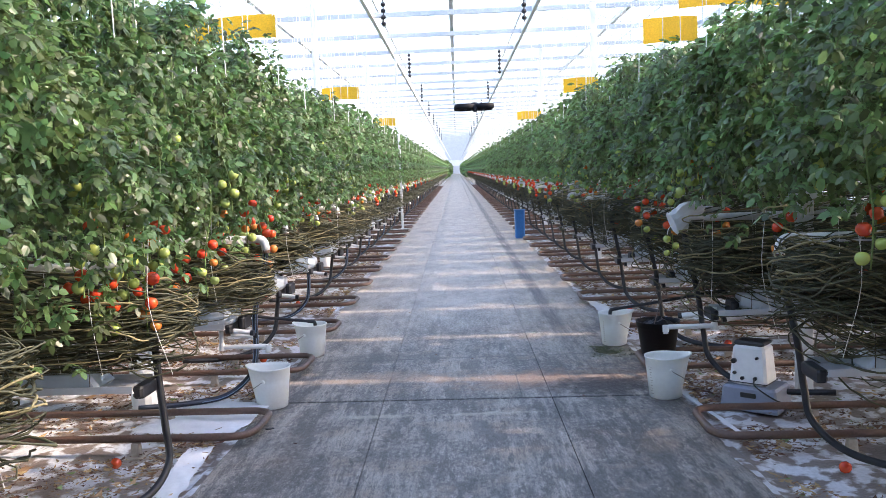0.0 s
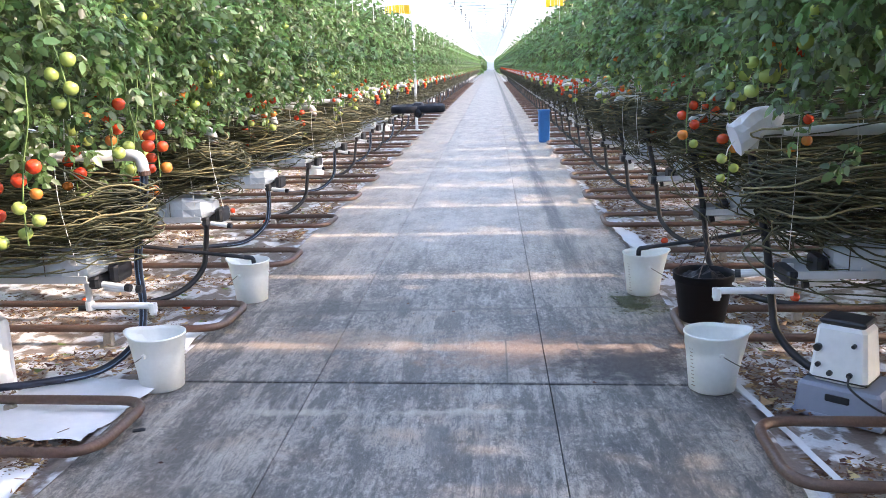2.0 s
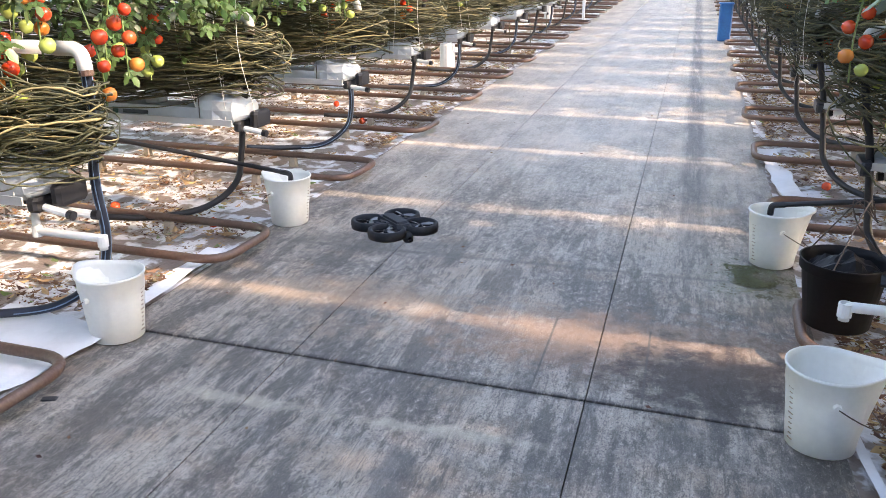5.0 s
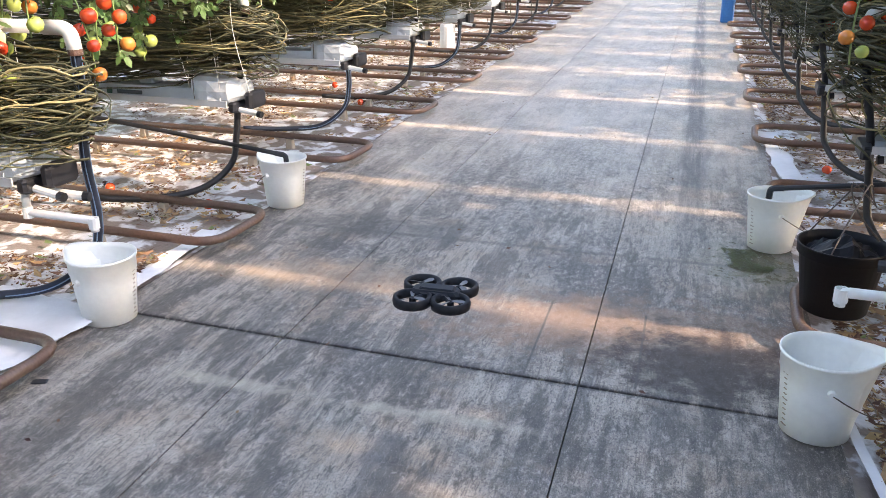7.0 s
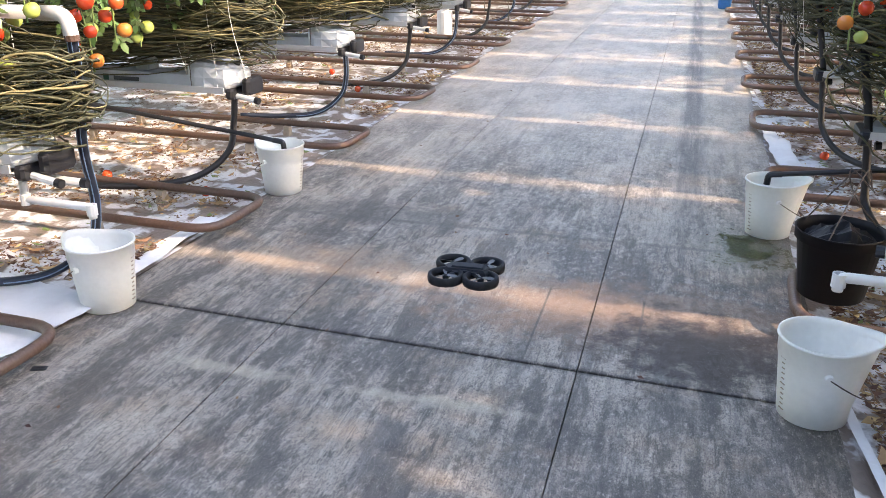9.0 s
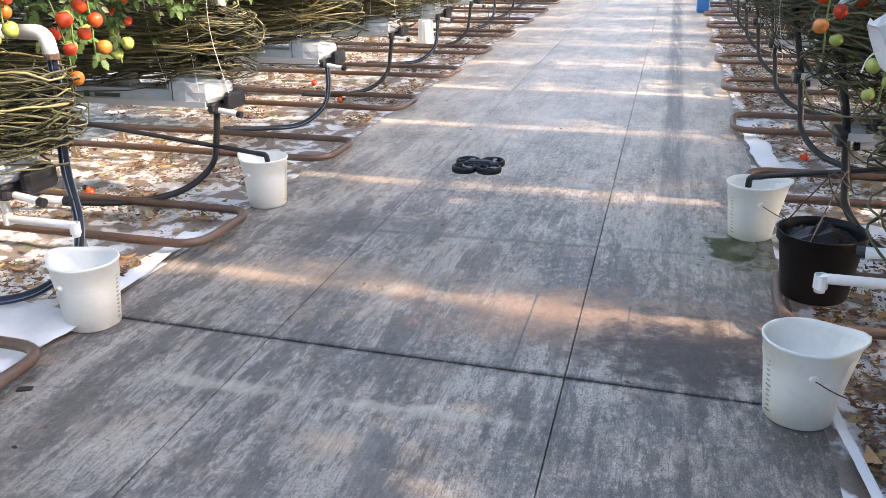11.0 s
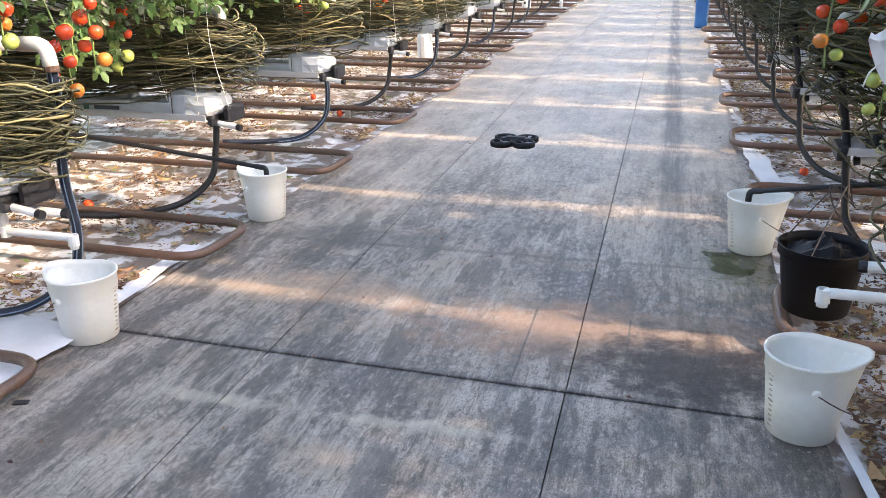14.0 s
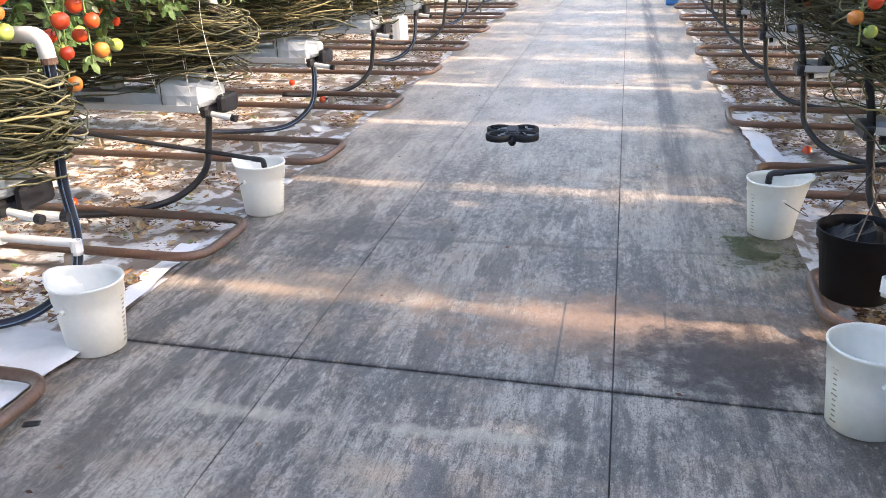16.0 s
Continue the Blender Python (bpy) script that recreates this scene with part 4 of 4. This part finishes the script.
def build_black_bucket(m):
    t = thing("black_bucket", m, "black plastic bucket standing on the rail loop with a dark bag", "bucket")
    n, h, r0, r1 = 28, 0.27, 0.122, 0.160
    prof = [(0, 0), (r0 - 0.006, 0), (r0, 0.006), (r0 + 0.8 * (r1 - r0), h - 0.045), (r1 + 0.002, h - 0.04), (r1 + 0.003, h - 0.005), (r1 + 0.006, h), (r1 - 0.001, h), (r1 - 0.006, h - 0.03), (r0 + 0.3 * (r1 - r0), 0.12), (0, 0.12)]
    part("shell", Geo().lathe((0, 0, 0), prof, n), BLACK, t, smooth=True)
    r = random.Random(3)
    vs, fs = [], []
    q = 12
    for j in range(q + 1):
        for i in range(q + 1):
            x, y = (i / q - 0.5) * 0.27, (j / q - 0.5) * 0.27
            d = math.hypot(x, y)
            k = min(1, 0.138 / max(d, 1e-6))
            vs.append((x * k, y * k, 0.225 + 0.075 * max(0, 1 - d / 0.14) + 0.035 * noise.noise((x * 22, y * 22, 3))))
    for j in range(q):
        for i in range(q):
            o = j * (q + 1) + i
            fs.append((o, o + 1, o + q + 2, o + q + 1))
    part("bag", Geo().add(vs, fs), BLACK, t, "crumpled black plastic bag")
    for i in range(3):
        a = 0.5 + i * 1.9
        part("wire", Geo().tube(curve_through([(0.155 * math.cos(a), 0.155 * math.sin(a), 0.265), (0.05 * math.cos(a + 0.5), 0.05 * math.sin(a), 0.40), (0.03 * i, 0.02, 0.50), (0.09, 0.03 * i, 0.42)], 4), 0.003, 5), WIRE, t)
    return t


build_black_bucket(pose(1.46, 6.12, 0.101))


# ---- the measuring box on its crate ----
def build_crate(m):
    t = thing("crate", m, "grey-blue plastic crate turned over on the ground", "crate")
    b = Geo().box((0, 0, 0.075), (0.36, 0.28, 0.15), taper=0.94, bevel=0.014)
    part("body", b, CRATE, t)
    part("rim", Geo().box((0, 0, 0.012), (0.375, 0.295, 0.024), bevel=0.006), CRATE, t)
    # no hole is cut: dark blocks stand in for the shade inside the grips
    for s in (-1, 1):
        part("grip_hole", Geo().box((0, s * 0.1335, 0.10), (0.10, 0.012, 0.03), bevel=0.004), HOSE, t, "dark block in place of the shaded grip opening")
    return t


def build_box(m):
    t = thing("sensor_box", m, "white plastic box with small black fittings on a crate", "control box")
    part("body", Geo().box((0, 0, 0.125), (0.24, 0.19, 0.25), taper=0.84, bevel=0.018), BOXWHITE, t)
    part("top_plate", Geo().box((0.0, 0.0, 0.262), (0.19, 0.15, 0.025), bevel=0.008), HOSE, t, "black top plate")
    for x, z, w in ((-0.08, 0.075, 0.02), (-0.03, 0.045, 0.022), (0.05, 0.05, 0.022), (-0.085, 0.15, 0.03), (0.06, 0.18, 0.016)):
        part("fitting", Geo().tube([(x, -0.086, z), (x, -0.107, z)], w * 0.55, 10), HOSE, t)
    part("cable", Geo().tube(curve_through([(0.05, -0.11, 0.05), (0.09, -0.20, 0.03), (0.20, -0.16, -0.05), (0.28, 0.0, -0.12)], 5), 0.005, 6), HOSE, t)
    part("seam", Geo().box((0, 0, 0.017), (0.246, 0.196, 0.006)), HOSE, t)
    return t


build_crate(pose(1.835, 5.10, -0.012, 0, 0, -40))
build_box(pose(1.82, 5.11, 0.14, 0, 0, -40))


# ---- white bag over a pipe end, blue bin, loose film ----
def build_bag(m):
    t = thing("white_bag", m, "creased white plastic bag pulled over a pipe end", "bag")
    vs, fs, n, q = [], [], 10, 7
    for j in range(q):
        s = j / (q - 1)
        r = (0.058, 0.084, 0.094, 0.088, 0.080, 0.080, 0.066)[j]
        for k in range(n):
            a = 2 * math.pi * k / n
            rr = r * (1 + 0.22 * noise.noise((math.cos(a) * 2.4, math.sin(a) * 2.4, s * 6)))
            vs.append((rr * math.cos(a) - 0.13 * s, rr * math.sin(a) * 0.55, 0.10 - 0.20 * s - 0.05 * (s > 0.9) * math.cos(a)))
    for j in range(q - 1):
        for k in range(n):
            fs.append((j * n + k, j * n + (k + 1) % n, (j + 1) * n + (k + 1) % n, (j + 1) * n + k))
    fs += [tuple(range(n))[::-1], tuple(range(len(vs) - n, len(vs)))]
    part("film", Geo().add(vs, fs), CLOTH, t)
    part("tie", Geo().tube(curve_through([(-0.12, 0, -0.10), (-0.13, 0.01, -0.14), (-0.12, 0.015, -0.18)], 4), 0.0025, 5), STRING, t)
    return t


build_bag(pose(1.55, 5.47, 1.18, 0, 28, 20))

bin_ = thing("blue_bin", pose(1.33, 18.30, 0), "tall blue plastic bin standing by the path", "bin")
part("body", Geo().box((0, 0, 0.31), (0.21, 0.20, 0.62), taper=1.06, bevel=0.02), BLUE, bin_)
part("rim", Geo().box((0, 0, 0.62), (0.25, 0.23, 0.025), bevel=0.01), BLUE, bin_)


def loose_film(m, w, d, seed, label):
    n, vs, fs = 26, [], []
    for j in range(n + 1):
        for i in range(n + 1):
            x, y = (i / n - 0.5) * w, (j / n - 0.5) * d
            e = min(0.05, 0.2 * min(w, d))
            x += e * noise.noise((y * 6, seed, 1)) * (i == n or i == 0)
            y += e * noise.noise((x * 6, seed, 5)) * (j == n or j == 0)
            q = min(1.0, w / 0.25)
            vs.append((x, y, 0.014 + q * 0.018 * noise.noise((x * 6, y * 6, seed)) + q * 0.010 * noise.noise((x * 23, y * 23, seed))))
    for j in range(n):
        for i in range(n):
            o = j * (n + 1) + i
            fs.append((o, o + 1, o + n + 2, o + n + 1))
    t = thing("plastic_sheet", m, label, "plastic sheet")
    part("sheet", Geo().add(vs, fs), CLOTH, t, smooth=True)
    return t


loose_film(pose(-1.69, 5.15, 0.012, 0, 0, -8), 0.64, 0.70, 1, "clean white plastic sheet spread beside the path edge")
loose_film(pose(-1.53, 4.15, 0.012, 0, 0, 3), 0.15, 0.78, 2, "folded white plastic sheet corner lying on the path edge")
loose_film(pose(1.47, 5.0, 0.012, 0, 0, 6), 0.032, 1.3, 3, "narrow white plastic strip along the path edge")
loose_film(pose(-1.45, 6.0, 0.010, 0, 0, 2), 0.10, 0.9, 4, "narrow white plastic strip along the path edge")
loose_film(pose(1.48, 8.9, 0.012, 0, 0, 3), 0.14, 1.5, 5, "rumpled white plastic strip along the path edge")


# ---- litter on the film ----
def litter(name, seed, count, mat, label, size, yr=(1.0, 16.0)):
    rng = np.random.default_rng(seed)
    vs, fs = [], []
    for i in range(count):
        s = 1 if rng.random() < 0.5 else -1
        u = 0.08 + 3.4 * rng.random() ** 1.5
        y = yr[0] + (yr[1] - yr[0]) * rng.random() ** 1.2
        if s < 0 and 0.0 < u < 0.62 and 5.05 < y < 5.6:
            continue
        clump = noise.noise((u * 1.1 * s, y * 2.3, seed * 0.35)) + 0.5 * noise.noise((u * 5.1, y * 5.1, seed * 0.7))
        if clump < rng.normal(-0.04, 0.10):
            continue
        x = (EDGE_R if s > 0 else EDGE_L) + s * u
        k = math.exp(rng.normal(0, 0.5))
        a, ln, w = rng.random() * 6.28, size * k, size * k * (0.15 + 0.45 * rng.random())
        ca, sa = math.cos(a), math.sin(a)
        z = 0.002 + 0.045 * rng.random() * min(1.0, 2 * max(0.0, clump))
        curl = size * k * rng.uniform(0.1, 0.9)
        o = len(vs)
        for px, py, pz in ((-ln, 0, curl * rng.random()), (0, -w, 0.3 * curl * rng.random()), (ln, 0, curl * rng.random()), (0, w, 0.0)):
            vs.append((x + px * ca - py * sa, y + px * sa + py * ca, z + pz))
        fs += [(o, o + 1, o + 2), (o, o + 2, o + 3)]
    tagged(new(name, Geo().add(vs, fs).mesh(name, mat)), label, "litter", kind="stuff")


litter("dry_leaf_litter", 1, 120000, DRY_LEAF, "brown dry leaf litter in heaps on white film", 0.0115)
litter("straw_litter", 2, 50000, STRAW, "straw-coloured stem litter scattered on white film", 0.014)
litter("green_leaf_litter", 3, 2500, GREEN_VINE, "yellow-green fallen leaves on white film", 0.016)

r = random.Random(8)
for i, (x, y) in enumerate(((-1.72, 6.84), (-2.47, 6.97), (-2.58, 10.67), (1.75, 8.6), (-1.96, 4.32), (1.85, 3.9), (-2.0, 9.9), (2.2, 6.8))):
    ob = tagged(new("fallen_tomato", TOMATO[RED]), "ripe red tomato fallen on the ground", "tomato", "fallen tomatoes")
    ob.matrix_basis = Matrix.LocRotScale((x, y, 0.022), Euler((r.random() * 3, r.random(), 0)), (0.9,) * 3)

# moss and debris at the puddle
vs, fs = [], []
for i in range(5200):
    a, d = r.random() * 6.28, r.random() ** 0.6
    x, y = 1.18 + 0.135 * d * math.cos(a) - 0.03 * math.sin(a), 6.84 + 0.17 * d * math.sin(a)
    if noise.noise((x * 9, y * 9, 0)) + 0.3 * noise.noise((x * 40, y * 40, 2)) < -0.22 + 0.4 * d:
        continue
    o, q, b = len(vs), r.uniform(0.0025, 0.006), r.random() * 6.28
    vs += [(x + q * math.cos(b + k * 2.1), y + q * math.sin(b + k * 2.1), 0.001 + 0.004 * r.random()) for k in range(3)]
    fs.append((o, o + 1, o + 2))
tagged(new("moss", Geo().add(vs, fs).mesh("moss", MOSS)), "wet green moss on the concrete beside a bucket", "moss", kind="stuff")

chip = Geo()
for i in range(60):
    x, y, s = r.uniform(-1.2, 1.3), 2.5 + 10 * r.random(), r.uniform(0.006, 0.018)
    a = r.random() * 6.28
    chip.add([(x + s * math.cos(a), y + s * math.sin(a), 0.002), (x + s * 0.5 * math.cos(a + 1.8), y + s * 0.5 * math.sin(a + 1.8), 0.006), (x - s * math.cos(a), y - s * math.sin(a), 0.003), (x + s * 0.4 * math.cos(a - 1.7), y + s * 0.4 * math.sin(a - 1.7), 0.001)], [(0, 1, 2, 3)])
tagged(new("leaf_crumbs", chip.mesh("leaf_crumbs", DRY_LEAF)), "small dry leaf crumbs on the concrete", "litter", kind="stuff")
scrap = tagged(new("dark_scrap", Geo().box((0, 0, 0.003), (0.055, 0.03, 0.006), bevel=0.004).mesh("dark_scrap", HOSE)), "flat dark scrap lying on the concrete", "scrap")
scrap.matrix_basis = pose(-1.24, 4.925, 0.0, 0, 0, 20)


# ---- greenhouse frame ----
def build_post(m, wrapped):
    t = thing("post", m, "white painted steel greenhouse post", "post", "posts")
    part("shaft", Geo().box((0, 0, 2.35), (0.10, 0.07, 4.7), bevel=0.008), WHITE_STEEL, t)
    if wrapped:
        part("base_wrap", Geo().lathe((0, 0, -0.03), [(0.0, 0), (0.105, 0), (0.10, 0.06), (0.10, 0.36), (0.09, 0.385), (0.0, 0.385)], 14), WHITE_STEEL, t, "white wrapped post base")
    part("bracket", Geo().box((0, 0, 1.33), (0.20, 0.12, 0.10), bevel=0.01), WHITE_STEEL, t)
    return t


made_post = {}
for j in range(-1, 30):
    for side in (-1, 1):
        for n_out in (0, 1):
            x = side * (2.2 + 3.8 * n_out)
            m = pose(x, 5.35 + 8.0 * j + SKEW * x, 0)
            if side in made_post:
                copy_thing(made_post[side], m)
            else:
                made_post[side] = build_post(m, side < 0)
slim = thing("post", pose(-1.45, 21.4, 0), "slim white steel post at the path edge", "post", "posts")
part("shaft", Geo().box((0, 0, 2.2), (0.06, 0.05, 4.46), bevel=0.006), WHITE_STEEL, slim)
part("foot", Geo().box((0, 0, 0.0), (0.12, 0.12, 0.03), bevel=0.004), WHITE_STEEL, slim)


def bar(name, a, b, w, h, mat, label, category, group):
    a, b = Vector(a), Vector(b)
    d = (b - a).normalized()
    o = d.cross(Vector((0, 0, 1))).normalized() if abs(d.z) < 0.99 else Vector((1, 0, 0))
    up = o.cross(d)
    vs = [p + o * (sx * w / 2) + up * (sz * h / 2) for p in (a, b) for sx, sz in ((-1, -1), (1, -1), (1, 1), (-1, 1))]
    g = Geo().add(vs, [(0, 1, 2, 3), (7, 6, 5, 4)] + [(i, i + 4, (i + 1) % 4 + 4, (i + 1) % 4) for i in range(4)])
    return tagged(new(name, g.mesh(name, mat)), label, category, group, "structure")


for x in (-1.50, 1.54, -5.4, 5.4, -9.0, 9.0):
    bar("roof_beam", (x, -8, 4.5), (x, END_Y, 4.5), 0.07, 0.12, WHITE_STEEL, "white lengthwise roof beam", "beam", "roof beams")
cross = None
for j in range(116):
    y = -6.55 + 2.5 * j
    if cross is None:
        cross = bar("cross_bar", (-14, 0, 4.5), (14, 0, 4.5), 0.06, 0.09, ALU, "pale metal bar across the roof", "bar", "cross bars")
        cross.location = (0, y, 0)
    else:
        copy_thing(cross, pose(0, y, 0))
for s, x0 in enumerate((-9.0, -5.4, -1.8, 1.8, 5.4, 9.0)):
    roof = tagged(new("roof_%d" % s, Geo().add([(x0 - 1.8, -8, 4.75), (x0, -8, 5.5), (x0 + 1.8, -8, 4.75), (x0 - 1.8, END_Y, 4.75), (x0, END_Y, 5.5), (x0 + 1.8, END_Y, 4.75)], [(0, 1, 4, 3), (1, 2, 5, 4)]).mesh("roof", GLASS)),
                  "clear greenhouse roof glass", "roof", kind="structure")
    g = Geo()
    for j in range(180):
        y = -8 + PITCH * j
        g.tube([(x0 - 1.8, y, 4.77), (x0, y, 5.52), (x0 + 1.8, y, 4.77)], 0.014, 4)
    g.tube([(x0, -8, 5.52), (x0, END_Y, 5.52)], 0.03, 4)
    g.tube([(x0 + 1.8, -8, 4.72), (x0 + 1.8, END_Y, 4.72)], 0.06, 4)
    part("glazing_bars", g, WHITE_STEEL, roof)
END_WALL = material("pale_end_wall", (0.62, 0.66, 0.70), 0.6, alt=(0.5, 0.54, 0.58), scale=1, fine=5)
for name, c, sz in (("wall_north", (0, END_Y + 0.2, 2.5), (60, 0.2, 6.2)), ("wall_south", (0, -9, 2.5), (60, 0.2, 6.2))):
    tagged(new(name, Geo().box(c, sz).mesh(name, END_WALL)), "pale greenhouse end wall", "wall", kind="structure")
part("door", Geo().box((0, END_Y + 0.06, 1.3), (2.6, 0.06, 2.6), bevel=0.02), ALU, bpy.data.objects["wall_north"], "grey end door")

rope = None
for j in range(8):
    for x in (-1.08, 1.15):
        m = pose(x, 13.45 + 7.5 * j, 4.47)
        if rope is None:
            rope = thing("hanging_clip", m, "dark coiled cable hanging from a roof bar", "cable", "hanging cables")
            for i in range(6):
                part("coil", Geo().lathe((0, 0, -0.06 - 0.1 * i), [(0.030, -0.03), (0.045, 0), (0.030, 0.03)], 8), HOSE, rope)
            part("core", Geo().tube([(0, 0, 0), (0, 0, -0.62)], 0.012, 5), HOSE, rope)
        else:
            copy_thing(rope, m)


def build_trap(m, ln):
    t = thing("sticky_trap", m, "yellow sticky insect trap film strung above the vines", "insect trap", "yellow traps")
    n, vs, fs = 12, [], []
    for i in range(n + 1):
        a = ln * i / n
        y, z = 0.03 * math.sin(a * 4), 0.02 * math.sin(a * 5)
        vs += [(a, y, z), (a, y, z + 0.2), (a, y + 0.003, z + 0.2), (a, y + 0.003, z)]
        if i:
            o = 4 * i
            fs += [(o - 4 + q, o - 4 + (q + 1) % 4, o + (q + 1) % 4, o + q) for q in range(4)]
    fs += [(3, 2, 1, 0), (4 * n, 4 * n + 1, 4 * n + 2, 4 * n + 3)]
    g = Geo().add(vs, fs)
    part("film", g, YELLOW, t)
    for x in (0.02, ln - 0.02):
        part("string", Geo().tube([(x, 0, 0.2), (x, 0, 1.35)], 0.003, 3), STRING, t)
    return t


for side, y, ln, z in ((-1, 7.3, 1.7, 2.76), (-1, 13.6, 0.6, 2.75), (1, 5.75, 0.8, 2.60), (1, 6.85, 0.45, 2.52), (1, 12.0, 0.5, 2.58), (-1, 22.0, 0.6, 2.75), (1, 21.0, 0.6, 2.72)):
    build_trap(pose(side * 1.55 - (ln if side < 0 else 0), y, z), ln)


# ---- what moves ----
def motions():
    rows = [
        (0, 0.098, 4.682, 1.914, 0, 0, 2),
        (0.5, 0.079, 4.798, 1.768, 0, 0, 4),
        (1, 0.055, 4.911, 1.640, 0, 0, 3),
        (1.5, 0.035, 5.037, 1.481, 0, 0, 3),
        (2, 0.018, 5.129, 1.343, 0, 0, 4),
        (2.5, 0.070, 5.141, 1.190, 0, 0, 8),
        (3, 0.090, 5.192, 1.017, 0, 0, 6),
        (3.5, 0.128, 5.193, 0.901, 0, 0, 8),
        (4, 0.137, 5.265, 0.811, 0, 0, 10),
        (4.8, 0.037, 5.073, 0.744, 0, 0, 38),
        (5.6, -0.033, 5.133, 0.605, 0, 0, 74),
        (6.5, 0.096, 5.035, 0.595, 0, 0, 92),
        (7, 0.201, 4.965, 0.499, 0, 0, 92),
        (7.5, 0.290, 4.904, 0.437, 0, 0, 92),
        (8, 0.322, 4.912, 0.403, 0, 0, 92),
        (10.5, 0.049, 6.134, 0.480, 0, 0, 93),
        (11, 0.044, 6.439, 0.463, 0, 0, 93),
        (11.5, 0.067, 6.661, 0.460, 0, 0, 93),
        (12, 0.089, 6.802, 0.464, 0, 0, 93),
        (12.5, 0.114, 6.897, 0.479, 0, 0, 93),
        (13, 0.126, 6.951, 0.497, 0, 0, 93),
        (13.5, 0.124, 6.961, 0.512, 0, 0, 92),
        (14, 0.122, 6.925, 0.531, 0, 0, 90),
        (14.5, 0.128, 6.840, 0.547, 0, 0, 84),
        (15, 0.165, 6.638, 0.589, 0, 0, 50),
        (15.5, 0.164, 6.458, 0.623, 0, 0, 12),
        (16, 0.109, 6.440, 0.617, 0, 0, 6),
    ]
    walk(drone, [(t, pose(x, y, z, rx, ry, rz)) for t, x, y, z, rx, ry, rz in rows])


motions()
